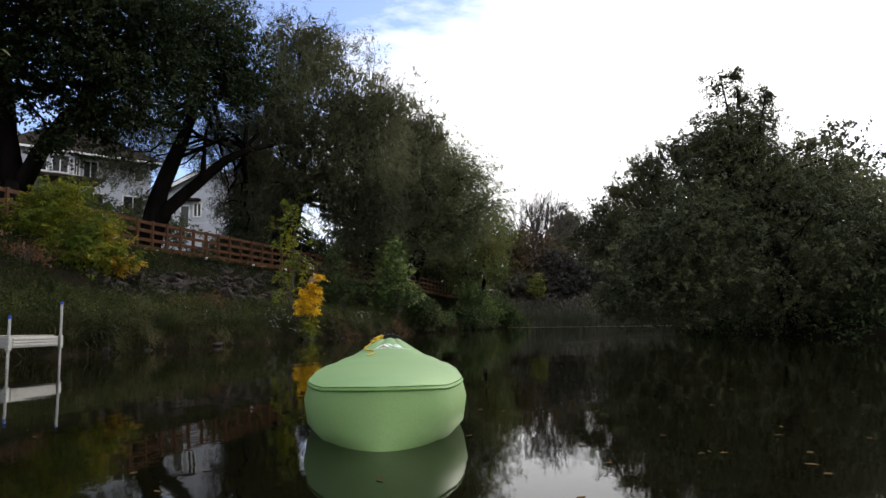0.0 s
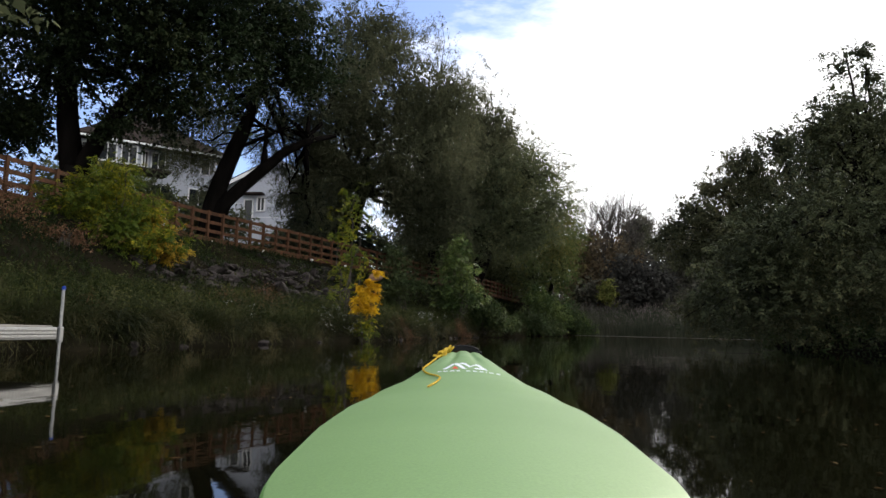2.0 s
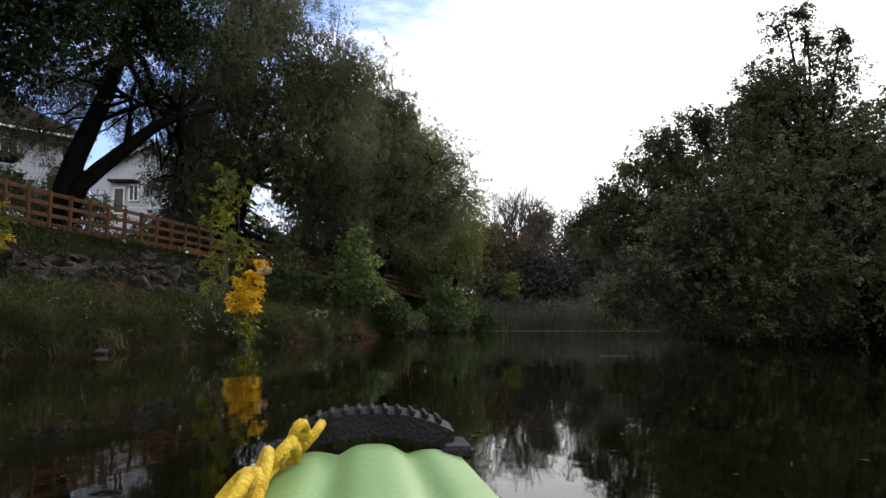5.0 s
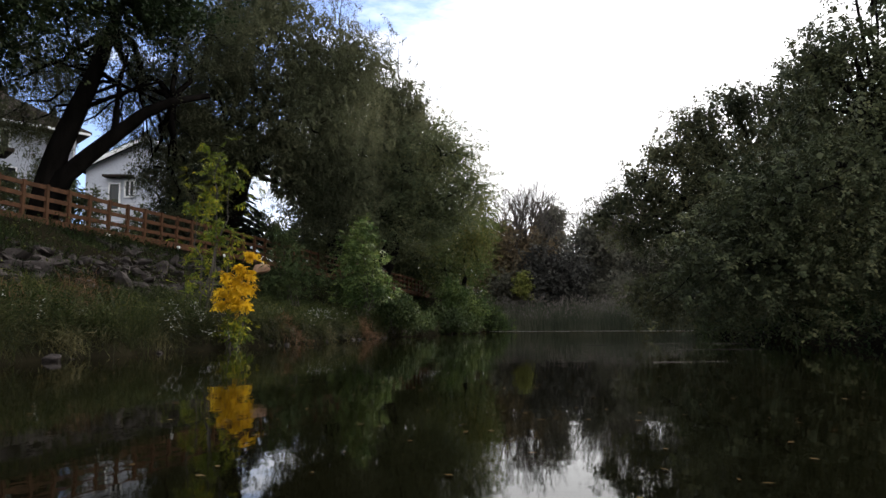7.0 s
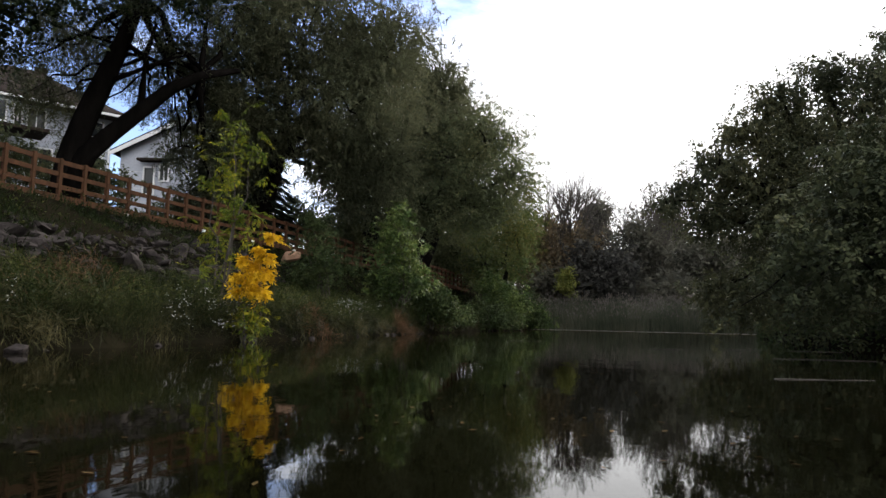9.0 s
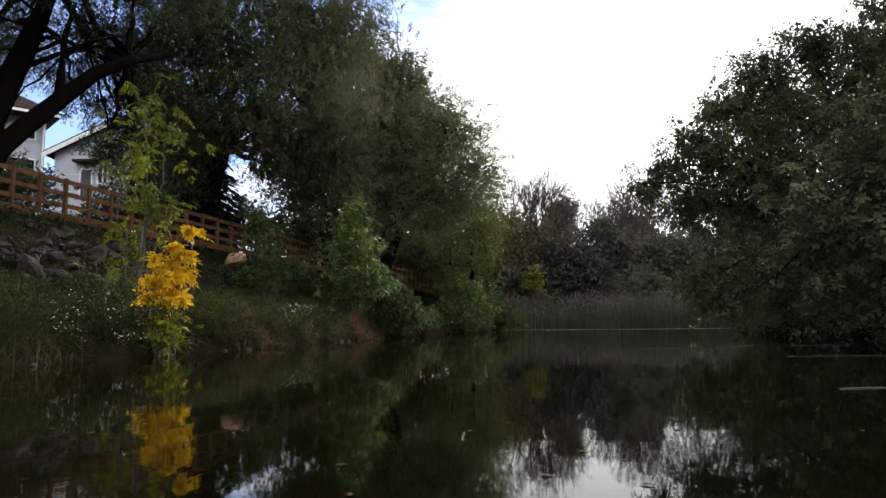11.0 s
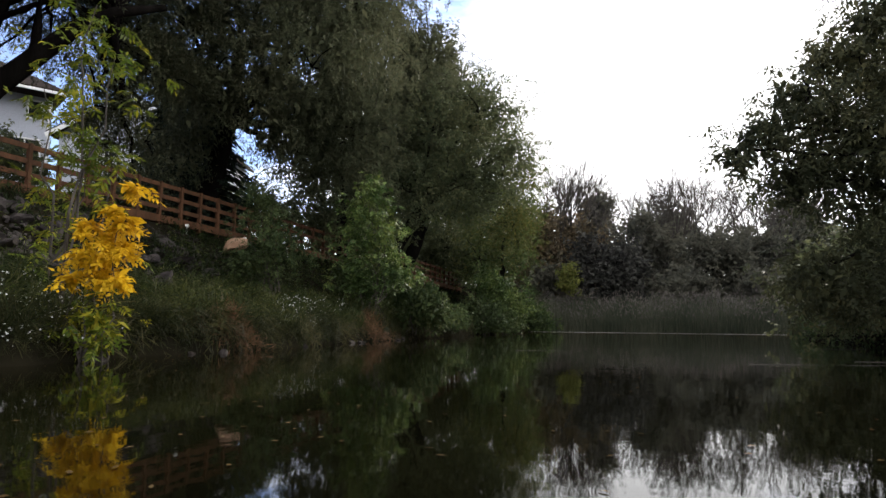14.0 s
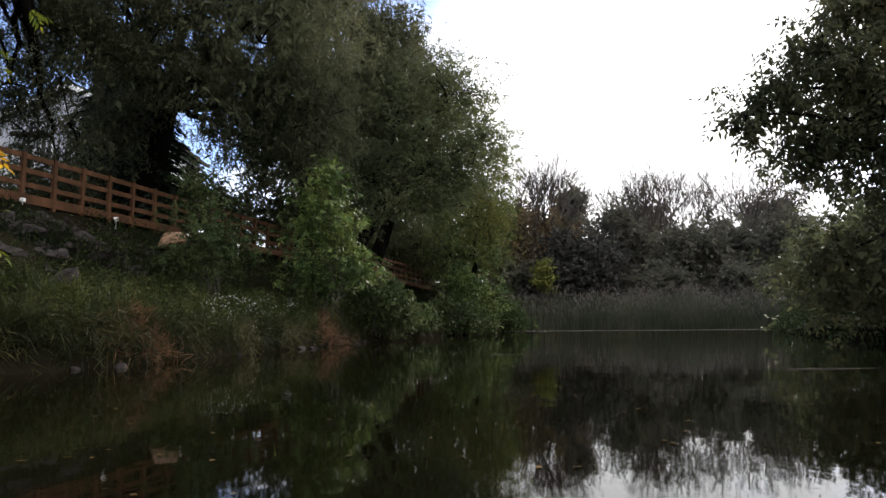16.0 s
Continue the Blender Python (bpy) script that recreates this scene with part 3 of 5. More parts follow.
def house_two():
    h = tagged(empty("house", (-18, 57, gz(-18, 57))), "white gabled house partly hidden behind willow branches", "house")
    inv = Matrix.Translation(h.location).inverted()
    x0, x1, xm, y0, y1, eave, peak = -22.6, -14.4, -18.5, 54.0, 63.0, 11.25, 13.3
    v = [(x0, y0, 5), (x1, y0, 5), (x1, y0, eave), (xm, y0, peak), (x0, y0, eave), (x0, y1, 5), (x1, y1, 5), (x1, y1, eave), (xm, y1, peak), (x0, y1, eave)]
    f = [(0, 1, 2, 3, 4), (5, 9, 8, 7, 6), (0, 4, 9, 5), (1, 6, 7, 2), (0, 5, 6, 1)]
    pydata("wall", v, f, M_SIDING, h)
    for sgn in (-1, 1):
        bm = bmesh.new()
        xe, ze = xm + sgn * 4.6, eave - 0.2
        q = [(xm, y0 - 0.5, peak + 0.1), (xe, y0 - 0.5, ze), (xe, y1 + 0.4, ze), (xm, y1 + 0.4, peak + 0.1)]
        vs = [bm.verts.new(p) for p in q] + [bm.verts.new((p[0], p[1], p[2] + 0.2)) for p in q]
        for a in ((0, 1, 2, 3), (7, 6, 5, 4), (0, 4, 5, 1), (1, 5, 6, 2), (2, 6, 7, 3), (3, 7, 4, 0)):
            bm.faces.new([vs[i] for i in a])
        part("roof", bm, M_ROOF, h)
        a, b = Vector((xm, y0 - 0.53, peak + 0.02)), Vector((xe, y0 - 0.53, ze - 0.05))
        t = part("barge_board", box_bm((b - a).length, 0.05, 0.26), M_WHITE, h)
        t.matrix_basis = pose(*((a + b) / 2), 0, math.degrees(math.atan2(a.z - b.z, abs(b.x - a.x))) * sgn, 0)
    window(h, "window", 0.8, 1.9, (-20.6, 53.94, 9.3), 0, 1)
    window(h, "window", 0.7, 1.2, (-19.6, 53.94, 9.85), 0, 2)
    part("window_hood", box_bm(1.9, 0.7, 0.16, (-20.3, 53.7, 10.65), 0.02), M_ROOF, h)
    for zz in (9.9, 8.8, 7.7):
        part("cladding_joint", box_bm(8.1, 0.03, 0.03, (-18.5, 53.985, zz)), M_WHITE, h)
    for ob in h.children:
        ob.matrix_parent_inverse = inv
    return h


house_one()
house_two()

# ---- trees on the left bank ----
WILLOW_LEAF = dict(per_m2=4.2, per_clump=44, sigma=0.15, length=0.14, width=0.036, droop=0.55, mat=M_WILLOW, hang=0.6, rough=0.3, fill=0.70, inner=8.0)
MAPLE_LEAF = dict(per_m2=2.6, per_clump=26, sigma=0.34, length=0.17, width=0.12, droop=0.35, mat=M_MAPLE, rough=0.4, fill=0.6, inner=3.5)
FOREST_LEAF = dict(per_m2=3.0, per_clump=30, sigma=0.28, length=0.16, width=0.10, droop=0.35, mat=M_MAPLE, rough=0.36, fill=0.7, inner=4.5)


def leafy(base, **changes):
    out = dict(base)
    out.update(changes)
    return out


def on(x, y):
    return (x, y, gz(x, y))


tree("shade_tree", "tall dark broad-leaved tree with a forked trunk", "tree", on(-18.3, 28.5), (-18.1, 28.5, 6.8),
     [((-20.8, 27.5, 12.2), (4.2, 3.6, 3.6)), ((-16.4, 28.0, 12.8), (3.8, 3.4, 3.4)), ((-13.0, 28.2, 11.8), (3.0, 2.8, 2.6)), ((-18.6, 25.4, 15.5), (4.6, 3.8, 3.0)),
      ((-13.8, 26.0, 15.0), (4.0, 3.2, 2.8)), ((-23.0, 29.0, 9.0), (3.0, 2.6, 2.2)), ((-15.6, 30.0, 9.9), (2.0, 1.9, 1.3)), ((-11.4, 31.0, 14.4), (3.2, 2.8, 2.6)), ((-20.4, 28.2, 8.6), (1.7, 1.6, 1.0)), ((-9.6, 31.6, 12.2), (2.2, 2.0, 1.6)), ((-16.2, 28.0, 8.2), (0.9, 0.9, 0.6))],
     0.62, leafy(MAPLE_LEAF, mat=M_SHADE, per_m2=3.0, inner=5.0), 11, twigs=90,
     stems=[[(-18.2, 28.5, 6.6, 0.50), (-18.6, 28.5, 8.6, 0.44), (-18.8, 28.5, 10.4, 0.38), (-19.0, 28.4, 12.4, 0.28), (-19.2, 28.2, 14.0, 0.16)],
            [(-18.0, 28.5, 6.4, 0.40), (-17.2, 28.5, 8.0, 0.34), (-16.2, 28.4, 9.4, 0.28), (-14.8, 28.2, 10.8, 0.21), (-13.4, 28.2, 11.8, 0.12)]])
tree("leaning_willow", "leaning willow with two thick dark bare stems", "tree", on(-15.3, 35.0), (-15.25, 35.0, 5.0),
     [((-13.6, 36.0, 14.6), (3.6, 3.0, 2.8)), ((-10.6, 36.0, 12.4), (2.8, 2.6, 2.2)), ((-16.8, 37.0, 11.2), (2.2, 2.0, 1.8)), ((-10.2, 37.4, 8.8), (2.0, 1.8, 1.5)),
      ((-12.6, 34.6, 17.0), (3.6, 3.0, 2.4)), ((-9.4, 37.4, 13.4), (2.6, 2.4, 2.4)), ((-15.6, 35.4, 13.2), (2.4, 2.2, 2.0)), ((-12.5, 37.2, 10.4), (1.6, 1.2, 1.2)), ((-14.6, 36.4, 11.6), (1.5, 1.2, 1.2)),
      ((-12.2, 36.4, 11.2), (1.4, 1.2, 1.0)), ((-17.6, 36.4, 12.2), (1.6, 1.3, 1.2)), ((-10.9, 36.4, 10.4), (1.2, 1.0, 0.9)), ((-18.4, 36.6, 10.6), (1.3, 1.1, 1.0)), ((-11.2, 37.4, 7.4), (1.3, 1.1, 1.1)),
      ((-13.0, 36.8, 9.2), (1.2, 0.9, 0.8)), ((-16.0, 36.8, 9.3), (1.2, 1.0, 1.1)), ((-11.7, 38.0, 8.4), (1.5, 1.2, 1.3)), ((-12.3, 38.2, 7.4), (1.2, 1.0, 0.9)), ((-17.3, 37.2, 9.2), (1.1, 1.0, 0.9)), ((-16.6, 37.6, 7.8), (1.0, 0.9, 0.8)),
      ((-15.7, 37.5, 10.9), (1.6, 1.3, 1.2)), ((-14.0, 37.4, 10.4), (1.2, 1.0, 0.8)), ((-17.2, 38.0, 12.3), (1.1, 0.9, 0.9)), ((-12.2, 37.6, 11.9), (1.2, 1.0, 0.8)), ((-12.3, 37.4, 9.0), (0.9, 0.8, 0.7)), ((-11.3, 38.0, 9.6), (1.2, 1.0, 0.9)), ((-18.6, 37.4, 9.4), (1.0, 0.9, 0.8)), ((-11.9, 38.6, 6.4), (1.2, 0.9, 1.1)), ((-10.6, 38.4, 6.6), (1.1, 0.9, 1.1)), ((-11.3, 39.2, 5.6), (1.6, 1.0, 0.8)), ((-10.4, 37.6, 10.0), (1.2, 1.0, 1.0))],
     0.64, leafy(WILLOW_LEAF, per_m2=3.4, per_clump=34, rough=0.42, fill=0.4, hang=0.6, inner=2.4, core=1.5), 12, twigs=190,
     stems=[[(-15.2, 35.0, 4.6, 0.60), (-15.0, 35.0, 6.4, 0.50), (-14.7, 35.0, 7.6, 0.44), (-14.2, 35.0, 8.9, 0.41), (-13.75, 35.0, 10.0, 0.36), (-13.3, 35.1, 11.3, 0.29), (-12.9, 35.3, 12.9, 0.20), (-12.6, 35.6, 14.6, 0.11)],
            [(-15.0, 34.9, 5.0, 0.44), (-14.35, 34.9, 6.5, 0.37), (-13.5, 34.9, 7.3, 0.33), (-12.4, 35.0, 8.3, 0.29), (-11.4, 35.1, 9.2, 0.24), (-10.3, 35.3, 9.8, 0.18), (-9.0, 35.8, 10.2, 0.10)],
            [(-12.5, 35.0, 8.2, 0.17), (-12.46, 35.0, 9.2, 0.13), (-12.44, 35.0, 10.4, 0.10), (-12.2, 35.2, 11.8, 0.05)],
            [(-13.95, 35.0, 9.3, 0.11), (-13.0, 35.0, 9.7, 0.085), (-11.7, 35.1, 10.3, 0.06), (-10.6, 35.3, 10.7, 0.03)]])
tree("willow", "large drooping willow, dense and grey-green", "tree", on(-11.0, 44.2), (-8.8, 41.6, 8.2),
     [((-7.5, 40.6, 13.8), (4.9, 4.4, 4.6)), ((-5.2, 39.6, 9.8), (3.5, 3.0, 3.4)), ((-9.8, 39.4, 11.2), (3.2, 3.0, 3.0)), ((-4.0, 41.5, 13.3), (2.8, 2.7, 3.0)),
      ((-8.6, 41.4, 17.6), (3.4, 3.4, 2.6)), ((-3.8, 40.8, 7.4), (2.0, 1.9, 2.0)), ((-6.2, 40.0, 7.6), (1.5, 1.4, 1.9)), ((-10.4, 41.2, 7.6), (1.3, 1.3, 1.6)), ((-7.4, 41.0, 9.6), (1.6, 1.4, 1.0)), ((-8.9, 39.0, 8.8), (1.6, 1.2, 1.4)), ((-10.4, 38.8, 9.8), (1.3, 1.1, 1.3)), ((-5.0, 40.2, 6.2), (1.0, 0.9, 1.1))],
     0.42, leafy(WILLOW_LEAF, per_m2=4.0, per_clump=30, inner=6.5, core=2.9), 13)
tree("willow", "tall willow behind the fence, dense crown", "tree", on(-5.4, 50.0), (-5.2, 50.0, 7.0),
     [((-4.4, 49.6, 14.2), (4.5, 3.8, 4.6)), ((-2.0, 48.4, 11.0), (3.2, 2.8, 3.4)), ((-3.8, 48.6, 8.2), (2.6, 2.4, 2.8)), ((-1.2, 50.6, 14.4), (2.2, 2.2, 2.6)), ((-6.4, 47.0, 9.0), (1.7, 1.5, 2.4))],
     0.5, leafy(WILLOW_LEAF, per_m2=2.6, per_clump=36, length=0.18, width=0.050, inner=6.0, core=2.6), 14)
tree("bank_tree", "dark green tree leaning over the bank", "tree", on(-3.6, 48.8), (-1.6, 47.6, 5.8),
     [((-0.8, 47.0, 9.4), (3.0, 2.7, 2.9)), ((1.4, 47.4, 10.6), (2.2, 2.0, 2.3)), ((-2.2, 46.4, 6.7), (2.8, 2.2, 1.8)), ((0.8, 48.2, 7.0), (2.1, 1.9, 1.6)), ((2.7, 48.6, 8.4), (1.9, 1.7, 2.0))],
     0.32, leafy(FOREST_LEAF, mat=M_MAPLE, per_m2=2.4, per_clump=9, length=0.30, width=0.095, inner=8.0, core=1.2, pairs=2), 15)
tree("bank_tree", "broad tree with some yellowing leaves over the bank", "tree", on(-2.9, 57.6), (-1.4, 57.2, 7.0),
     [((-0.6, 56.6, 14.0), (3.6, 3.0, 3.8)), ((1.9, 56.2, 12.2), (2.8, 2.5, 3.0)), ((3.8, 56.4, 9.8), (2.4, 2.2, 2.8)), ((0.6, 55.4, 8.2), (2.8, 2.4, 2.1)), ((4.1, 57.6, 6.8), (1.8, 1.6, 2.1))],
     0.4, leafy(FOREST_LEAF, mat=M_TURNING, length=0.32, width=0.10, per_m2=2.2, per_clump=8, inner=6.0, core=1.2, rough=0.45, pairs=2), 16)


def conifer(label, x, y, height, reach, seed):
    """A straight trunk with whorls of drooping boughs, longest near the foot, hung with needle sprays."""
    rng = np.random.default_rng(seed)
    b = on(x, y)
    top = tagged(empty("spruce", b), label, "tree")
    inv = Matrix.Translation(b).inverted()
    v, f = tube_data([(x, y, b[2] - 0.3), (x + 0.05, y, b[2] + height * 0.5), (x, y, b[2] + height)], (0.22, 0.14, 0.02), 9)
    made = [pydata("trunk", v, f, M_BARK_BACKLIT, top, smooth=True)]
    V, F, spots, ways = [], [], [], []
    for z in np.arange(0.5, height * 0.97, 0.30):
        long_ = reach * (1 - z / height) ** 0.85
        for k in range(9):
            an = k * 2 * math.pi / 9 + rng.uniform(-0.3, 0.3) + z * 2.1
            ln = long_ * rng.uniform(0.65, 1.12) + 0.15
            way_ = np.array([math.cos(an), math.sin(an), 0])
            t = np.linspace(0, 1, 5)
            path = np.array([x, y, b[2] + z + rng.uniform(-0.1, 0.1)]) + way_ * (t * ln)[:, None]
            path[:, 2] += ln * (0.10 * t - 0.42 * t ** 2)
            vv, ff = tube_data([tuple(p) for p in path], np.linspace(0.028, 0.006, 5), 4, len(V))
            V += vv
            F += ff
            m_ = max(12, int(46 * ln))
            u = rng.uniform(0.12, 1.0, m_)
            at = np.array([x, y, b[2] + z]) + way_ * (u * ln)[:, None]
            at[:, 2] += ln * (0.10 * u - 0.42 * u ** 2)
            side = np.array([-way_[1], way_[0], 0]) * rng.normal(0, 0.55, m_)[:, None]
            spots.append(at)
            ways.append(unit(way_ * 0.5 + side + np.array([0, 0, -0.55]) * rng.uniform(0.3, 1.5, m_)[:, None]))
    pos, d = np.concatenate(spots), np.concatenate(ways)
    count = len(pos)
    s_ = unit(np.cross(d, rng.normal(0, 1, (count, 3))))
    ln, wd = rng.uniform(0.18, 0.42, count)[:, None], rng.uniform(0.03, 0.06, count)[:, None]
    quads_ = np.stack([pos, pos + d * ln * 0.4 + s_ * wd, pos + d * ln, pos + d * ln * 0.4 - s_ * wd], 1)
    made.append(tagged(pydata("bough_frame", V, F, M_BARK_BACKLIT, top), kind="stuff"))
    made.append(link_mesh("crown", poly_mesh("crown", quads_, 4), M_SPRUCE, top))
    for ob in made:
        ob.matrix_parent_inverse = inv
    return top


conifer("dark drooping conifer behind the fence", -13.4, 47.5, 9.5, 2.7, 17)
conifer("small dark conifer with drooping boughs behind the fence", -10.5, 44.0, 7.6, 2.9, 19)
tree("bank_tree", "slim tree at the end of the bank", "tree", on(3.6, 63.0), (3.8, 62.8, 5.2),
     [((4.2, 62.4, 8.8), (2.4, 2.1, 2.6)), ((4.9, 63.0, 5.8), (1.6, 1.5, 2.2)), ((2.2, 62.0, 5.0), (2.0, 1.9, 2.4))],
     0.2, leafy(FOREST_LEAF, mat=M_TURNING, length=0.32, width=0.10, per_m2=2.0, per_clump=8, inner=2.0, rough=0.45, pairs=2), 18)
for k, (x, y, h, r) in enumerate(((-6.0, 60.0, 9.0, 3.0), (-1.6, 65.0, 9.0, 3.0), (-13.8, 50.0, 5.0, 2.2))):
    b = on(x, y)
    tree("bank_tree", "dark leafy tree standing behind the boardwalk", "tree", b, (x, y, b[2] + h * 0.35),
         [((x, y, b[2] + h * 0.62), (r, r * 0.9, h * 0.38)), ((x - r * 0.6, y - 0.6, b[2] + h * 0.26), (r * 0.85, r * 0.8, h * 0.28)), ((x + r * 0.6, y - 0.4, b[2] + h * 0.28), (r * 0.85, r * 0.8, h * 0.28))],
         0.24, leafy(FOREST_LEAF, length=0.22, width=0.13, per_m2=1.5, per_clump=24, inner=3.0), 30 + k, "trees behind the boardwalk", twigs=15)

# unseen trees, added out of view to block sky light from the left bank
for k, (x, y, h, r) in enumerate(((-19.0, 17.0, 12.0, 4.2), (-18.0, 7.0, 11.0, 4.2), (-20.0, -4.0, 12.0, 4.6))):
    b = on(x, y)
    tree("bank_tree", "unseen leafy tree added out of view to shade the left bank", "tree", b, (x, y, b[2] + h * 0.35),
         [((x, y, b[2] + h * 0.65), (r, r, h * 0.36)), ((x + r * 0.5, y - 0.6, b[2] + h * 0.45), (r * 0.85, r * 0.8, h * 0.28))],
         0.34, leafy(MAPLE_LEAF, length=0.3, width=0.2, per_m2=0.8, per_clump=20, inner=1.5), 34 + k, "bank wood", twigs=10)

# ---- trees on the right bank ----
VINE_LEAF = dict(per_m2=4.4, per_clump=12, sigma=0.20, length=0.22, width=0.085, droop=0.45, mat=M_VINE, rough=0.30, fill=0.62, floor=0.3, inner=5.0, pairs=2)
tree("overhanging_tree", "vine-covered tree hanging low over the dark water", "tree", on(11.4, 21.4), (9.9, 21.6, 4.2),
     [((10.6, 20.8, 2.6), (3.4, 2.8, 2.3)), ((8.2, 21.6, 2.6), (2.3, 2.2, 2.1)), ((6.6, 21.8, 1.9), (1.8, 1.7, 1.5)), ((7.0, 21.2, 3.0), (1.4, 1.4, 1.1)), ((12.8, 19.2, 2.0), (2.6, 2.6, 1.7)),
      ((9.1, 21.8, 5.2), (1.5, 1.2, 1.4)), ((8.4, 21.8, 6.4), (0.75, 0.7, 0.65)), ((9.3, 21.7, 6.7), (1.05, 0.9, 0.8)), ((10.3, 21.6, 6.6), (0.75, 0.7, 0.85)), ((10.4, 21.5, 5.2), (1.2, 1.1, 1.4)), ((9.2, 21.5, 8.2), (0.45, 0.40, 0.34)), ((9.7, 21.5, 8.5), (0.28, 0.28, 0.22)), ((9.8, 21.5, 7.7), (0.35, 0.32, 0.40)),
      ((10.6, 21.4, 7.7), (0.40, 0.38, 0.50)), ((12.0, 21.3, 6.0), (0.62, 0.6, 0.45)), ((12.7, 21.3, 5.4), (0.6, 0.6, 0.42)), ((11.7, 21.2, 4.4), (1.2, 1.1, 0.9)), ((13.2, 20.8, 3.9), (1.2, 1.0, 0.8)), ((15.2, 20.0, 2.6), (2.4, 2.4, 1.7))],
     0.34, leafy(VINE_LEAF, mat=M_IVY, per_m2=4.2, per_clump=11, length=0.20, width=0.086), 21)
tree("overhanging_tree", "tall leafy tree leaning far over the river", "tree", on(12.6, 29.8), (11.8, 29.6, 3.4),
     [((10.6, 29.6, 4.4), (2.9, 2.6, 2.6)), ((8.4, 29.4, 4.3), (1.8, 1.7, 1.5)), ((5.6, 29.1, 4.0), (0.5, 0.5, 0.33)), ((6.3, 29.2, 4.5), (0.75, 0.7, 0.5)), ((7.2, 29.3, 5.2), (0.85, 0.8, 0.75)), ((6.9, 29.2, 3.6), (0.8, 0.8, 0.7)),
      ((8.0, 29.4, 6.3), (0.8, 0.8, 0.7)), ((9.2, 29.6, 7.3), (0.95, 0.9, 0.8)), ((10.5, 29.6, 8.0), (0.9, 0.9, 0.75)), ((9.6, 30.0, 6.3), (1.5, 1.4, 1.4)), ((11.8, 29.6, 7.2), (1.7, 1.7, 1.5)), ((13.4, 30.0, 8.8), (1.6, 1.6, 1.7)), ((16.2, 30.4, 6.3), (2.2, 2.0, 1.9)),
      ((14.4, 30.0, 6.0), (2.8, 2.6, 2.8)), ((9.4, 28.8, 1.9), (2.0, 1.8, 1.4)), ((12.8, 28.4, 3.0), (2.8, 2.4, 2.4)), ((16.4, 28.6, 5.2), (2.4, 2.2, 1.9)), ((7.4, 29.4, 1.5), (1.1, 1.1, 0.9))],
     0.30, leafy(VINE_LEAF, per_m2=4.6, per_clump=10, length=0.27, width=0.078, droop=0.6, fill=0.5, inner=7.5, core=1.6), 22, twigs=110)
for k, (x, y, h, r) in enumerate(((13.6, 37.0, 3.8, 2.4), (17.4, 43.5, 3.8, 2.6), (21.5, 51.5, 4.6, 2.8), (19.5, 33.5, 8.6, 3.2), (24.0, 40.0, 8.5, 3.4), (26.5, 55.0, 7.0, 3.2), (18.6, 24.0, 5.2, 2.8), (17.6, 15.0, 3.6, 2.4), (30.0, 60.5, 7.2, 3.4))):
    b = on(x, y)
    tree("bank_tree", "dark leafy tree on the low far bank", "tree", b, (x, y, b[2] + h * 0.4),
         [((x, y, b[2] + h * 0.66), (r, r, h * 0.36)), ((x - r * 0.6, y - 0.6, b[2] + h * 0.36), (r * 0.8, r * 0.8, h * 0.3)), ((x + r * 0.6, y - 0.4, b[2] + h * 0.38), (r * 0.8, r * 0.8, h * 0.3))],
         0.2, leafy(FOREST_LEAF, mat=M_VINE if k % 2 else M_MAPLE, length=0.22, width=0.14, per_m2=1.2, per_clump=20, floor=0.3, inner=3.0), 40 + k, "trees along the low bank", twigs=20)

# ---- shrubs on the left bank ----
def shrub(label, x, y, lobes, leaf, seed, stems=5, name="shrub", group="", thick=0.03):
    """Several thin stems from the ground into the lobes, and leaves. lobes: ((dx, dy, z above ground), radii)."""
    rng = np.random.default_rng(seed)
    z = gz(x, y)
    top = tagged(empty(name, (x, y, z)), label, "shrub" if name == "shrub" else name, group)
    inv = Matrix.Translation((x, y, z)).inverted()
    ls = [((x + c[0], y + c[1], z + c[2]), r) for c, r in lobes]
    made = [crown("foliage", ls, rng=rng, parent=top, **leaf)[0]]
    for k in range(stems):
        c, r = ls[k % len(ls)]
        end = np.array(c) + rng.normal(0, 0.3, 3) * np.array(r) + (0, 0, r[2] * 0.5)
        v, f = tube_data(bend((x + rng.normal(0, 0.12), y + rng.normal(0, 0.12), z - 0.15), end, 0.1, rng, 7, 0.3), np.linspace(thick, 0.006, 7), 5)
        made.append(pydata("stem", v, f, M_TWIG, top))
    for ob in made:
        ob.matrix_parent_inverse = inv
    return top


SHRUB_LEAF = dict(per_m2=9.0, per_clump=22, sigma=0.17, length=0.13, width=0.055, droop=0.3, mat=M_SHRUB, rough=0.4, fill=0.45, floor=0.2, inner=3.0)
shrub("lime green shrub turning yellow beside the rocks", -11.7, 21.3, [((-0.1, 0, 2.1), (0.7, 0.6, 0.45)), ((-0.5, 0, 1.2), (1.4, 1.2, 0.95)), ((0.6, -0.1, 0.7), (1.1, 1.0, 0.8)), ((-0.5, 0, 1.6), (0.9, 0.8, 0.45)), ((-1.8, 0, 1.0), (1.1, 0.9, 0.8)), ((-0.2, -0.5, 0.1), (1.7, 1.1, 0.7)), ((1.2, -0.3, 0.1), (0.9, 0.8, 0.6)), ((-2.3, -0.3, 0.2), (0.9, 0.8, 0.7)), ((0.3, -1.1, -0.2), (1.5, 0.8, 0.6)), ((-1.2, 0, 1.8), (0.5, 0.5, 0.3))],
      leafy(SHRUB_LEAF, mat=M_LIME, per_m2=7.5, per_clump=4, sigma=0.19, length=0.26, width=0.06, rough=0.55, fill=0.35, pairs=4), 61, 11)
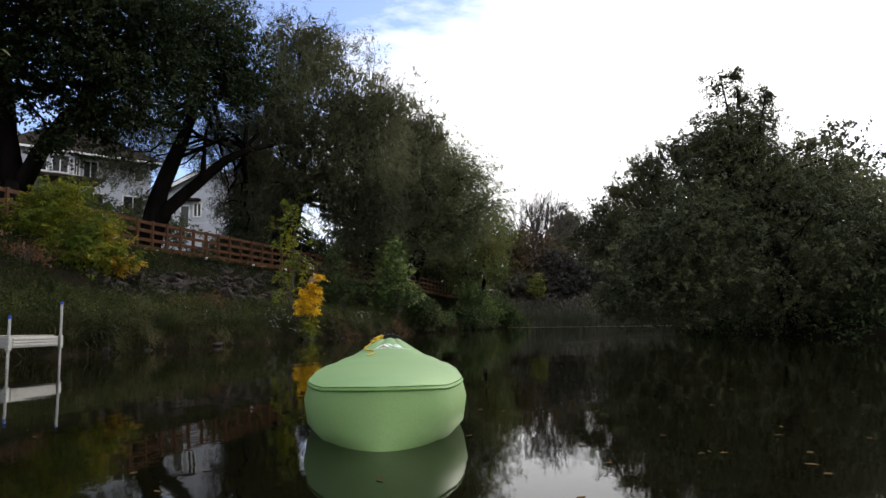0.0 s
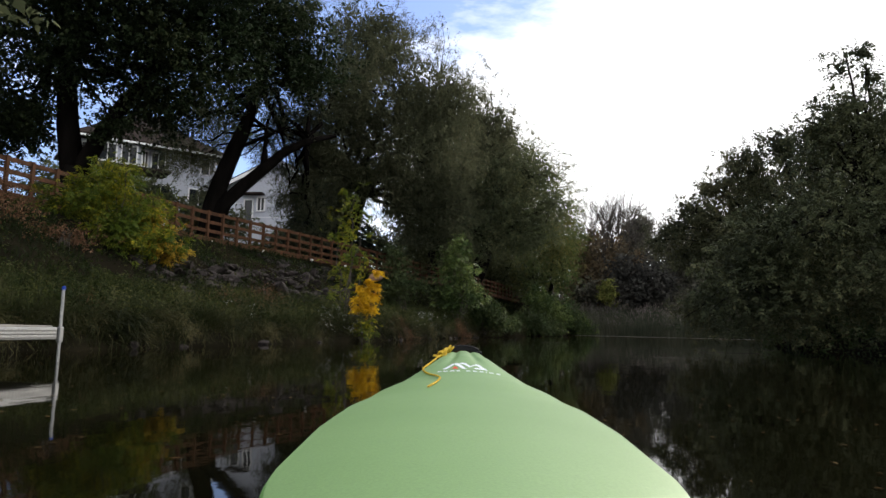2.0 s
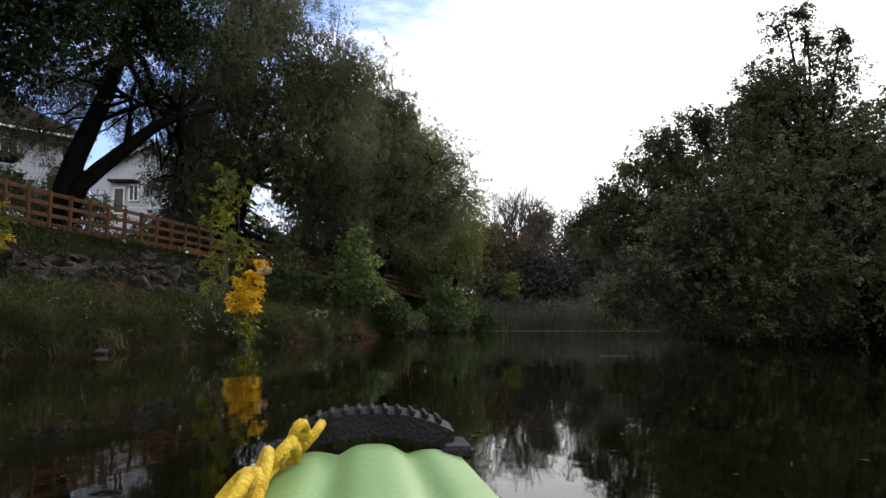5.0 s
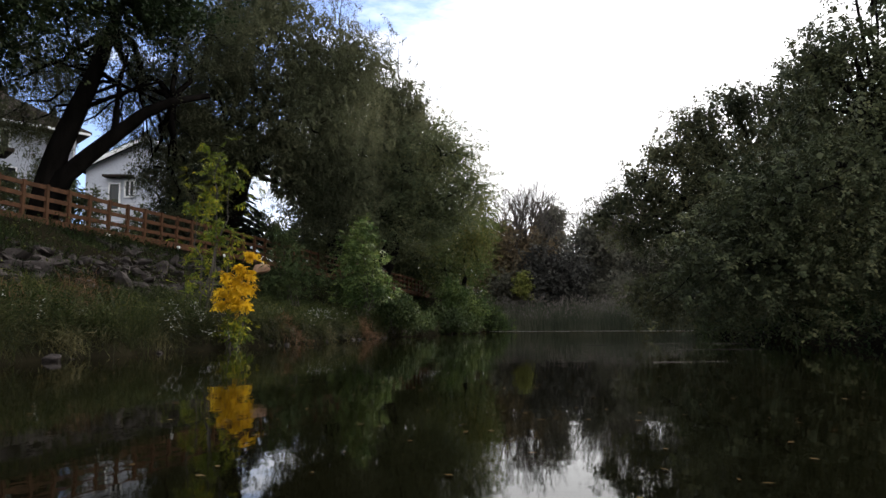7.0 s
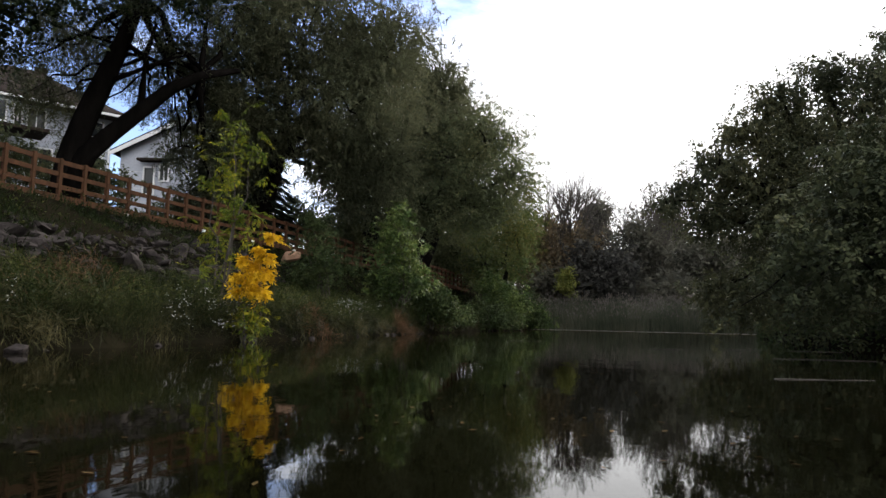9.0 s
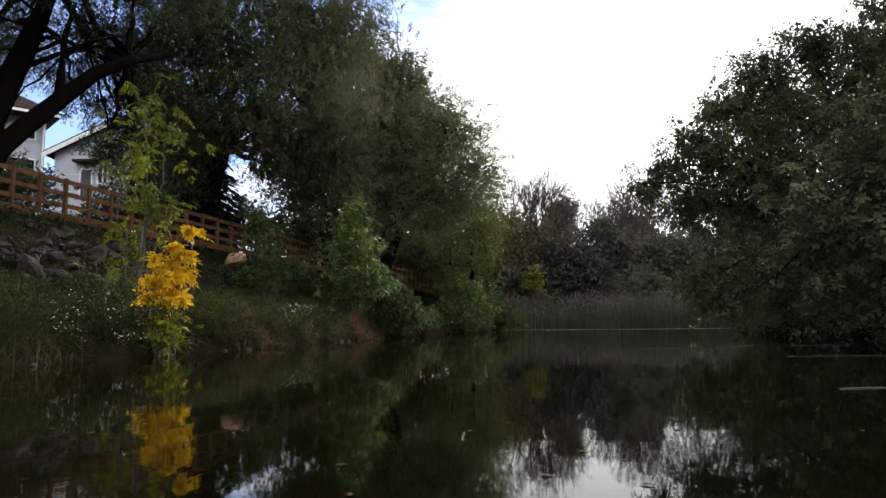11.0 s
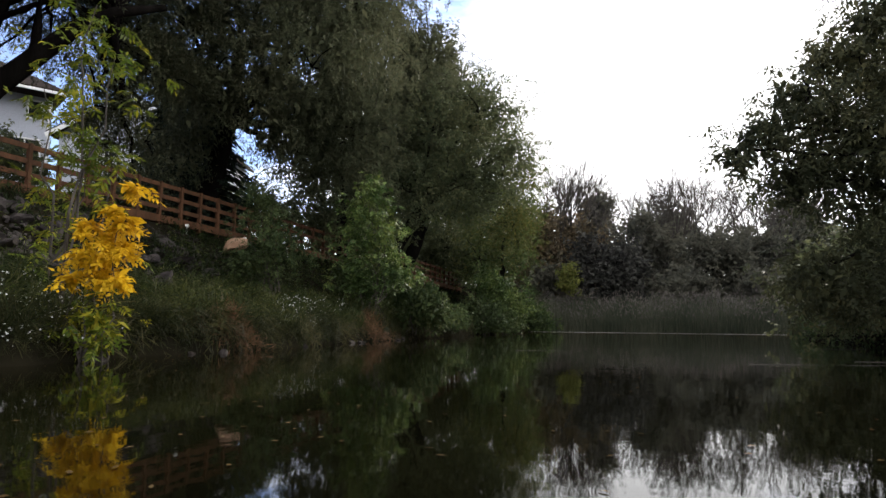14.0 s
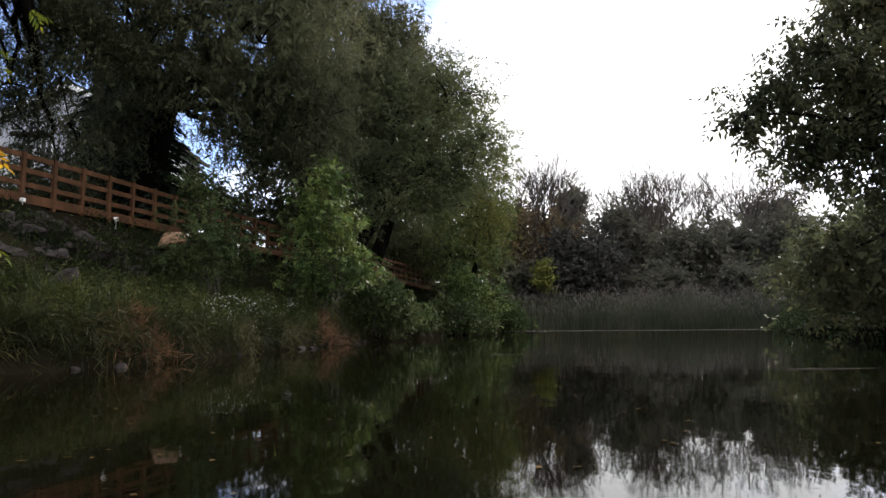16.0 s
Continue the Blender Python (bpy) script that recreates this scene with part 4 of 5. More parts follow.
shrub("small yellow autumn branch cluster at the shrub's edge", -10.45, 21.6, [((0, 0, 0.9), (0.5, 0.5, 0.4)), ((0.35, -0.1, 0.35), (0.5, 0.4, 0.35)), ((-0.3, 0, 1.4), (0.35, 0.35, 0.25)), ((0.1, -0.5, 0.5), (0.6, 0.4, 0.4))], leafy(SHRUB_LEAF, mat=M_AMBER, per_clump=4, length=0.26, pairs=4), 62, 3)
shrub("bright golden yellow autumn bush by the water", -4.85, 24.6, [((-0.03, 0, 1.54), (0.32, 0.28, 0.24)), ((-0.32, 0.1, 1.50), (0.17, 0.16, 0.10)), ((0.30, -0.1, 1.62), (0.20, 0.18, 0.11)), ((0.02, 0.1, 1.82), (0.27, 0.24, 0.15)),
      ((0.24, 0, 1.98), (0.16, 0.16, 0.10)), ((-0.18, -0.1, 1.92), (0.15, 0.15, 0.09)), ((0.06, 0, 1.26), (0.28, 0.26, 0.15)), ((-0.24, -0.2, 1.20), (0.17, 0.16, 0.09)), ((0.12, 0, 2.12), (0.09, 0.09, 0.10)), ((0.28, -0.2, 1.24), (0.14, 0.14, 0.08)), ((0.38, 0, 2.45), (0.10, 0.10, 0.06))],
      leafy(SHRUB_LEAF, mat=M_YELLOW, per_m2=34, per_clump=2, sigma=0.062, length=0.20, width=0.060, droop=0.25, rough=0.45, fill=0.3, inner=3, pairs=3), 63, 7, thick=0.014)
shrub("low yellow-green leaves under the golden bush", -4.85, 24.45, [((0.0, 0, 0.75), (0.38, 0.33, 0.30)), ((0.1, -0.1, 0.35), (0.50, 0.4, 0.3)), ((-0.4, 0, 0.5), (0.3, 0.3, 0.3))], leafy(SHRUB_LEAF, mat=M_LIME, per_m2=12, per_clump=3, sigma=0.11, length=0.22, width=0.05, inner=1, pairs=3), 68, 5)
shrub("tall thin sapling with yellow-green leaves", -5.6, 25.2, [((0, 0, 4.5), (0.5, 0.5, 0.5)), ((0.15, 0, 3.9), (0.75, 0.6, 0.4)), ((-0.15, 0, 3.2), (0.8, 0.6, 0.4)), ((0.1, 0, 2.5), (0.8, 0.6, 0.4)), ((-0.2, 0, 1.8), (0.7, 0.6, 0.5)), ((0.55, 0, 2.4), (0.3, 0.3, 0.25)), ((-0.6, 0.1, 1.2), (0.6, 0.5, 0.5))],
      leafy(SHRUB_LEAF, mat=M_SAPLING, per_m2=3.6, per_clump=3, sigma=0.15, length=0.28, width=0.06, droop=0.2, rough=0.6, inner=0, pairs=4), 64, 6, "sapling")
shrub("bright green leafy shrub on the bank", -2.4, 37.3, [((-0.25, 0, 4.3), (0.55, 0.55, 0.65)), ((-0.4, 0, 3.5), (0.95, 0.8, 0.75)), ((-0.1, 0, 2.6), (1.1, 0.9, 0.8)), ((0.45, 0, 1.9), (0.75, 0.8, 0.6)), ((-0.6, 0, 1.6), (0.8, 0.7, 0.6))],
      leafy(SHRUB_LEAF, per_m2=7.0, per_clump=5, sigma=0.18, length=0.27, width=0.085, rough=0.55, fill=0.35, inner=1.5, pairs=3), 65, 8)
shrub("dull green slender shrub beside the fence", -5.3, 35.2, [((-0.5, 0, 3.1), (0.5, 0.5, 0.5)), ((-0.3, 0, 2.3), (0.85, 0.7, 0.75)), ((0.2, 0, 1.4), (1.0, 0.8, 0.8)), ((-0.6, 0, 1.0), (0.9, 0.7, 0.7))],
      leafy(SHRUB_LEAF, mat=M_BUSH, per_clump=6, length=0.22, pairs=3), 66, 7)
shrub("dark vine-hung bush above the water", -1.4, 39.6, [((0, 0, 1.2), (1.2, 1.0, 0.9)), ((0.8, 0.4, 0.5), (0.9, 0.8, 0.5))], leafy(SHRUB_LEAF, mat=M_BUSH, length=0.15, width=0.09, droop=0.8), 67, 5)
for k, (x, y, h, r) in enumerate(((1.7, 49.6, 1.9, 1.1), (2.8, 54.5, 3.4, 1.6), (4.6, 60.5, 3.2, 1.6), (-0.2, 44.2, 0.8, 0.9), (6.0, 65.0, 2.6, 1.6), (-3.4, 41.0, 2.0, 1.1), (2.6, 52.0, 1.8, 1.1))):
    shrub("rounded green bank shrub", x, y, [((0, 0, h * 0.6), (r, r, h * 0.45)), ((r * 0.5, -0.3, h * 0.32), (r * 0.8, r * 0.8, h * 0.32)), ((-r * 0.4, 0, h * 0.8), (r * 0.5, r * 0.5, h * 0.3))],
          leafy(SHRUB_LEAF, mat=(M_BUSH, M_SHRUB)[k % 3 == 1], per_m2=6, length=0.16, width=0.075), 70 + k, 5, group="bank shrubs")


for k, (x, y, h, r) in enumerate(((-23.5, 36.0, 3.1, 2.0), (-20.4, 38.0, 3.1, 1.9), (-17.6, 40.5, 3.0, 1.8), (-13.4, 41.5, 2.2, 1.5), (-8.9, 45.6, 3.5, 1.4), (-7.0, 47.4, 3.5, 1.5), (-11.2, 45.6, 2.2, 1.4), (-3.2, 63.0, 4.0, 1.9), (-0.2, 68.0, 4.2, 2.2), (-5.2, 57.0, 3.6, 1.7))):
    shrub("dark hedge bush behind the boardwalk", x, y, [((0, 0, h * 0.6), (r, r, h * 0.45)), ((-r * 0.7, 0.2, h * 0.42), (r * 0.8, r * 0.7, h * 0.4)), ((r * 0.7, -0.2, h * 0.4), (r * 0.8, r * 0.7, h * 0.4))],
          leafy(SHRUB_LEAF, mat=M_MAPLE, per_m2=3.4, per_clump=16, length=0.2, width=0.1), 90 + k, 4, group="hedge bushes")
for k, (x, y, h, r) in enumerate(((-13.6, 18.2, 0.7, 1.1), (-12.4, 17.0, 0.7, 1.0), (-11.4, 18.4, 0.6, 0.9))):
    shrub("dark reddish brush below the fence", x, y, [((0, 0, h * 0.5), (r, r, h * 0.5))], leafy(SHRUB_LEAF, mat=M_REDWEED, per_m2=9, length=0.09, width=0.03, inner=1.5), 100 + k, 9, group="brush")


# ---- grass, weeds, reeds ----
def blades(x, y, h, lean, width, rng, z=None):
    """Tapering blades of three corners above a bent quad, as quads pairs."""
    count = len(x)
    z = ground_z(x, y) - 0.05 if z is None else z
    base = np.stack([x, y, z], 1)
    az = rng.uniform(0, 2 * np.pi, count)
    d = np.stack([np.cos(az), np.sin(az), np.zeros(count)], 1)
    s = np.stack([-np.sin(az + rng.normal(0, 0.8, count)), np.cos(az), np.zeros(count)], 1) * width * 0.5
    ln = (lean * rng.uniform(0.2, 1.3, count) * h)[:, None]
    up = np.zeros((count, 3))
    up[:, 2] = h
    mid, tip = base + d * ln * 0.35 + up * 0.6, base + d * ln + up * rng.uniform(0.8, 1.0, count)[:, None]
    low = np.stack([base - s, base + s, mid + s * 0.8, mid - s * 0.8], 1)
    high = np.stack([mid - s * 0.8, mid + s * 0.8, tip + s * 0.12, tip - s * 0.12], 1)
    return np.concatenate([low, high])


def stuff(name, pts, mat, label, category):
    return tagged(link_mesh(name, poly_mesh(name, pts, 4), mat), label, category, kind="stuff")


rng = np.random.default_rng(91)


def bank_points(count, s_lo, s_hi, y_lo, y_hi, power=1.0):
    y = y_lo + (y_hi - y_lo) * rng.uniform(0, 1, count) ** power
    s = rng.uniform(s_lo, s_hi, count)
    return table(SHORE_L, y) - s, y


def patchy(x, y, scale, cut, seed):
    keep = np.array([noise.noise(Vector((a * scale, b * scale, seed))) for a, b in zip(x, y)])
    return keep > cut


def lumps(x, y, scale, seed):
    """0 in the gaps between tussocks, 1 on their crests."""
    v = np.array([noise.noise(Vector((a * scale, b * scale, seed))) + 0.5 * noise.noise(Vector((a * scale * 2.3, b * scale * 2.3, seed + 5))) for a, b in zip(x, y)])
    return np.clip(v * 1.1 + 0.5, 0, 1)


x, y = bank_points(22000, 0.20, 3.3, 6, 68, 1.3)
lump = lumps(x, y, 1.05, 4.0)
ok = rng.uniform(0, 1, len(x)) < 0.26 + lump * 0.8
x, y, lump = x[ok], y[ok], lump[ok]
hgt = rng.uniform(0.25, 0.62, len(x)) * (0.45 + 0.65 * lump) * np.interp(table(SHORE_L, y) - x, (0, 1.8, 2.8), (1, 0.85, 0.45))
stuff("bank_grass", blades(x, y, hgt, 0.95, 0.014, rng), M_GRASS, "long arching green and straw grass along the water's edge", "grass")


def tufts(count, per, s_lo, s_hi, y_lo, y_hi, power, seed, droop=-0.62, length=0.30):
    """Blades fanning out of many small tufts; taller on the crests of the bank's growth."""
    tx, ty = bank_points(count, s_lo, s_hi, y_lo, y_hi, power)
    rise = lumps(tx, ty, 0.9, seed)
    size = np.repeat((0.55 + 0.75 * rise) * np.interp(table(SHORE_L, ty) - tx, (0.1, 0.6, 2.0, 3.4), (0.9, 1.1, 0.9, 0.6)), per)
    bx, by = np.repeat(tx, per) + rng.normal(0, 0.07, count * per), np.repeat(ty, per) + rng.normal(0, 0.09, count * per)
    up_ = rng.uniform(0.0, 0.42, count * per) * size
    pts_ = leaves(np.stack([bx, by, np.maximum(ground_z(bx, by), 0.10) + up_], 1), length, 0.013, droop, rng, 0.5)
    root = pts_[:, :1]
    return root + (pts_ - root) * size[:, None, None]


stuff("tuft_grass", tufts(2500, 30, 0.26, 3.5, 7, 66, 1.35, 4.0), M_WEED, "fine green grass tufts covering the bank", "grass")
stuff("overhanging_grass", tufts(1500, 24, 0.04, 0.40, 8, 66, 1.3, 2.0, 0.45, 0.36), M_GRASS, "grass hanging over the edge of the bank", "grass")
stuff("straw_grass", tufts(1500, 30, 0.30, 3.3, 7, 66, 1.35, 9.0), M_TUSSOCK, "straw-coloured grass tufts among the green", "grass")
x, y = bank_points(46000, 3.0, 7.2, 8, 68, 1.2)
ok = patchy(x, y, 0.5, -0.3, 3.0)
x, y = x[ok], y[ok]
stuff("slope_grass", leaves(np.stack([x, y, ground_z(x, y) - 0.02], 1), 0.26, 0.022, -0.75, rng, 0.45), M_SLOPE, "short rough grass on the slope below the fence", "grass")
x, y = bank_points(90000, 0.22, 3.6, 6, 68, 1.3)
lump = lumps(x, y, 0.8, 7.0)
ok = rng.uniform(0, 1, len(x)) < lump * 1.0 - 0.02
x, y, lump = x[ok], y[ok], lump[ok]
z = ground_z(x, y) + 0.03 + rng.uniform(0, 1.0, len(x)) ** 0.8 * (0.30 + 0.70 * lump) * np.interp(table(SHORE_L, y) - x, (0, 1.8, 2.8), (0.9, 0.85, 0.3))
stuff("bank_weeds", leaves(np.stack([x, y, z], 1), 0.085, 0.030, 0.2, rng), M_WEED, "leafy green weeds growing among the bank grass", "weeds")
x, y = bank_points(26000, 3.0, 9.0, 10, 66, 1.2)
ok = patchy(x, y, 0.6, -0.05, 9.0)
x, y = x[ok], y[ok]
z = ground_z(x, y) + rng.uniform(0.02, 1.0, len(x)) ** 1.6 * 0.5
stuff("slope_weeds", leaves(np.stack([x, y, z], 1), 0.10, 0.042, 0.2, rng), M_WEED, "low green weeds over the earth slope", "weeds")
# rusty hummocks and seed heads
for cx, cy, sx, sy, lift, n_ in ((-4.30, 28.35, 0.26, 0.36, 0.55, 1500), (-2.50, 36.1, 0.28, 0.45, 0.55, 1300), (-8.3, 14.8, 0.3, 0.6, 0.5, 900), (-7.5, 22.4, 0.40, 1.0, 1.0, 1000), (-7.6, 19.8, 0.35, 0.6, 0.8, 500)):
    x, y = rng.normal(cx, sx, n_), rng.normal(cy, sy, n_)
    dome = np.exp(-((x - cx) / sx) ** 2 * 0.3 - ((y - cy) / sy) ** 2 * 0.3)
    z = np.maximum(ground_z(x, y), 0.05) + rng.uniform(0, 1, n_) * lift * dome
    stuff("reddish_weeds", leaves(np.stack([x, y, z], 1), 0.26, 0.014, -0.1, rng, 0.7), M_REDWEED, "reddish brown dying weeds at the water's edge", "weeds")
for cx, cy, n_ in ((-5.45, 25.0, 20), (-5.0, 24.2, 10), (-5.5, 22.6, 8), (-5.9, 23.6, 12), (-3.75, 31.0, 16), (-3.7, 32.4, 12), (-3.4, 34.0, 8), (-7.0, 19.6, 6)):
    hx, hy = rng.normal(cx, 0.22, n_), rng.normal(cy, 0.42, n_)
    hz = np.maximum(ground_z(hx, hy), 0.1) + rng.uniform(0.2, 0.75, n_)
    head = np.repeat(np.stack([hx, hy, hz], 1), 8, axis=0) + rng.normal(0, 0.06, (n_ * 8, 3))
    stuff("aster_flowers", leaves(head, 0.032, 0.030, 0.0, rng), M_ASTER, "small white asters flowering in the weeds", "flowers")
# leafy stalks standing above the bank grass
n_ = 1100
x, y = bank_points(n_, 0.15, 3.4, 8, 52, 1.2)
ok = patchy(x, y, 0.7, -0.15, 14.0)
x, y = x[ok], y[ok]
tall = rng.uniform(0.4, 0.95, len(x)) * np.interp(table(SHORE_L, y) - x, (0, 1.6, 3.4), (1.0, 0.9, 0.55))
lean_x, lean_y = rng.normal(0.18, 0.22, len(x)), rng.normal(0, 0.2, len(x))
up_ = np.tile(np.linspace(0.25, 1.0, 22), (len(x), 1))
pos = np.stack([x[:, None] + (lean_x * tall)[:, None] * up_ ** 2, y[:, None] + (lean_y * tall)[:, None] * up_ ** 2, np.maximum(ground_z(x, y), 0.0)[:, None] + tall[:, None] * up_], -1).reshape(-1, 3)
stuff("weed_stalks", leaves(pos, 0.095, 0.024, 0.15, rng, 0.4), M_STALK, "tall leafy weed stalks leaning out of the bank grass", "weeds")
# reeds along the far shore
n_ = 15000
x = rng.uniform(4, 32, n_)
y = SHORE_FAR - 0.12 * (x - 14) + rng.uniform(-0.9, 5.0, n_)
hr = rng.uniform(1.5, 2.8, n_) * (1 + 0.16 * np.array([noise.noise(Vector((a * 0.8, b * 0.5, 2.0))) for a, b in zip(x, y)]) * 2)
stuff("reed_bed", blades(x, y, hr, 0.16, 0.045, rng), M_REED, "tall dense reeds along the far shore", "reeds")
k = rng.choice(n_, 4200, replace=False)
stuff("reed_plumes", leaves(np.stack([x[k], y[k], ground_z(x[k], y[k]) + hr[k] * 0.93], 1), 0.32, 0.07, -0.9, rng, 0.4), M_PLUME, "pale brown feathery reed plumes", "reeds")
# low growth along the right bank
y = rng.uniform(8, 62, 16000)
x = table(SHORE_R, y) + rng.uniform(-0.2, 4.0, len(y))
z = ground_z(x, y) + rng.uniform(0.02, 1.0, len(y)) ** 1.3 * 1.1
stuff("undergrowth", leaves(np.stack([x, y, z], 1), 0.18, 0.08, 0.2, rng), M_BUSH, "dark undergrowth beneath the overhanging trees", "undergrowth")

y = rng.uniform(6, 62, 17000)
x = table(SHORE_R, y) + rng.uniform(2.5, 9.0, len(y))
z = ground_z(x, y) + rng.uniform(0.0, 1.0, len(y)) * 3.0
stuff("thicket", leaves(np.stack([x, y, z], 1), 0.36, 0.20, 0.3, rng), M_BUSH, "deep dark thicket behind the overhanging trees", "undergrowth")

# tall tussocks arching over the near bank
V = []
for k in range(46):
    ty = rng.uniform(9.0, 33.0) if k > 22 else rng.uniform(9.0, 18.5)
    ts = rng.uniform(0.25, 0.9)
    tx = float(table(SHORE_L, ty)) - ts
    m_ = 150
    bx, by = tx + rng.normal(0, 0.13, m_), ty + rng.normal(0, 0.16, m_)
    V.append(blades(bx, by, rng.uniform(0.35, 0.75, m_), 1.15, 0.012, rng, np.maximum(ground_z(bx, by) - 0.05, 0.0)))
stuff("grass_tussocks", np.concatenate(V), M_TUSSOCK, "pale arching grass tussocks leaning over the water", "grass")

# ---- far woodland ----
y = rng.uniform(82, 94, 15000)
x = rng.uniform(-14, 56, len(y))
z = ground_z(x, y) + rng.uniform(0.0, 1.0, len(y)) * 6.0
# distance haze is mixed into this undergrowth's leaf colour
stuff("far_thicket", leaves(np.stack([x, y, z], 1), 0.55, 0.32, 0.3, rng), M_FAR_HAZED, "haze-greyed undergrowth deep in the far woodland", "undergrowth")
FAR_LEAF = dict(per_m2=0.75, per_clump=14, sigma=0.38, length=0.26, width=0.14, droop=0.3, mat=M_FAR_HAZED, rough=0.4, fill=0.65, floor=0.3, inner=2.6, core=2.2)
far_rng = random.Random(8)
FAR_TREES = ((4, 76, 9.5, 3.2, 1), (8.6, 76.0, 8.6, 2.6, 2), (14.4, 73, 6.8, 3.4, 3), (18.5, 80, 9.0, 3.4, 0), (23, 77, 7.6, 3.2, 0), (28, 80, 8.0, 3.4, 0), (33, 76, 8.5, 3.4, 0), (39, 74, 9.0, 3.6, 0),
             (12.2, 77.5, 8.6, 1.9, 2), (10.5, 83, 10.0, 3.0, 2), (16, 88, 11.5, 3.4, 0), (25, 89, 10.5, 3.4, 0), (-2, 72, 12.0, 3.6, 1), (33, 68, 6.0, 2.6, 0), (45, 82, 10, 4, 0), (20, 73, 4.6, 2.4, 0), (27, 72, 4.4, 2.4, 0), (8.5, 73, 5.0, 2.0, 0), (37, 88, 11, 3.6, 0))
for k, (x, y, h, r, kind) in enumerate(FAR_TREES):
    h *= 1.18
    b = on(x, y)
    lobes = [((x, y, b[2] + h * 0.62), (r, r, h * 0.36))]
    for a in range(3):
        lobes.append(((x + far_rng.uniform(-1, 1) * r, y - far_rng.uniform(0, 1) * r * 0.6, b[2] + h * far_rng.uniform(0.3, 0.75)), (r * 0.6, r * 0.6, h * 0.22)))
    lobes.append(((x, y - 0.5, b[2] + h * 0.2), (r * 1.15, r * 0.9, h * 0.24)))
    tree("woodland_tree", ("tree in the far woodland, its leaf colour greyed for haze", "yellowing tree at the far shore", "tree with orange autumn tinge", "dense dark rounded tree before the far woodland")[kind], "tree", b, (x, y, b[2] + h * 0.4), lobes,
         0.18, leafy(FAR_LEAF, mat=(M_FAR_HAZED, M_TURNING, M_FAR_WARM, M_FAR_DARK_HAZED)[kind]), 120 + k, "far woodland", twigs=14)
shrub("small yellow-green tree before the dark woodland", 9.7, 69.6, [((0, 0, 4.4), (0.6, 0.6, 0.8)), ((0.15, 0, 3.2), (0.6, 0.6, 0.9)), ((-0.5, 0, 3.5), (0.4, 0.4, 0.5))], leafy(SHRUB_LEAF, mat=M_PALE, per_m2=6, length=0.26, width=0.12), 160, 4)


def bare_tree(x, y, h, seed, spread, limbs=6, reach=0.22):
    """A leafless tree: forking stems, each finer than the last."""
    rg = random.Random(seed)
    b = on(x, y)
    top = tagged(empty("bare_tree", b), "leafless grey tree with fine twigs against the sky", "tree", "bare trees")
    inv = Matrix.Translation(b).inverted()

    def grow(V, F, p, d, ln, r, depth):
        q = p + d * ln
        mid = (p + q) / 2 + Vector((rg.uniform(-1, 1), rg.uniform(-1, 1), 0)) * ln * 0.06
        v, f = tube_data([p, mid, q], (r, r * 0.85, r * 0.65), 3, len(V))
        V.extend(v)
        F.extend(f)
        if depth:
            for _ in range(rg.choice((2, 3, 3))):
                nd = (d + Vector((rg.gauss(0, spread), rg.gauss(0, spread), rg.uniform(-0.02, 0.25)))).normalized()
                grow(V, F, q, nd, ln * rg.uniform(0.62, 0.85), r * 0.62, depth - 1)

    v, f = tube_data([(b[0], b[1], b[2] - 0.3), (b[0], b[1], b[2] + h * 0.3)], (0.2, 0.15), 7)
    t = pydata("trunk", v, f, M_TWIG, top, smooth=True)
    made = [t]
    for _ in range(limbs):
        V, F = [], []
        grow(V, F, Vector((b[0], b[1], b[2] + h * rg.uniform(0.16, 0.3))), Vector((rg.gauss(0, spread), rg.gauss(0, spread), 1)).normalized(), h * reach, 0.13, 5)
        made.append(pydata("branch", V, F, M_TWIG, top))
    for ob in made:
        ob.matrix_parent_inverse = inv


for k, (x, y, h, sp) in enumerate(((11.1, 79, 12.6, 0.34), (21.5, 82, 11.5, 0.34), (24.0, 84, 12.0, 0.32), (19.6, 83, 10.0, 0.34), (30.5, 82, 11.0, 0.36), (34.5, 84, 11.5, 0.36), (28.0, 86, 10.5, 0.36))):
    bare_tree(x, y, h * 1.22, 200 + k, sp, *((12, 0.205) if k == 0 else ()))


# ---- rocks ----
def rock_mesh(seed, flat=0.65, fine=2):
    bm = bmesh.new()
    bmesh.ops.create_icosphere(bm, subdivisions=fine, radius=0.5)
    off = Vector((seed * 3.1, seed * 1.7, 0))
    rg = random.Random(seed)
    cuts = [(Vector((rg.gauss(0, 1), rg.gauss(0, 1), rg.gauss(0, 1))).normalized(), rg.uniform(0.20, 0.36)) for _ in range(12)]
    for v in bm.verts:
        v.co *= 1 + 0.15 * noise.noise(v.co * 2 + off)
        for nrm, dist in cuts:
            over = v.co.dot(nrm) - dist
            if over > 0:
                v.co -= nrm * over
        v.co.z *= flat
    me = bpy.data.meshes.new("rock")
    bm.to_mesh(me)
    bm.free()
    me.materials.append(M_STONE)
    return me


ROCKS = [rock_mesh(k) for k in range(8)]
rock_chip = rock_mesh(21, 0.7, 1)
riprap = tagged(empty("riprap", on(-9, 25)), "loose grey riprap stones heaped on the bank slope", "rocks")
rinv = Matrix.Translation(riprap.location).inverted()
rr = random.Random(33)
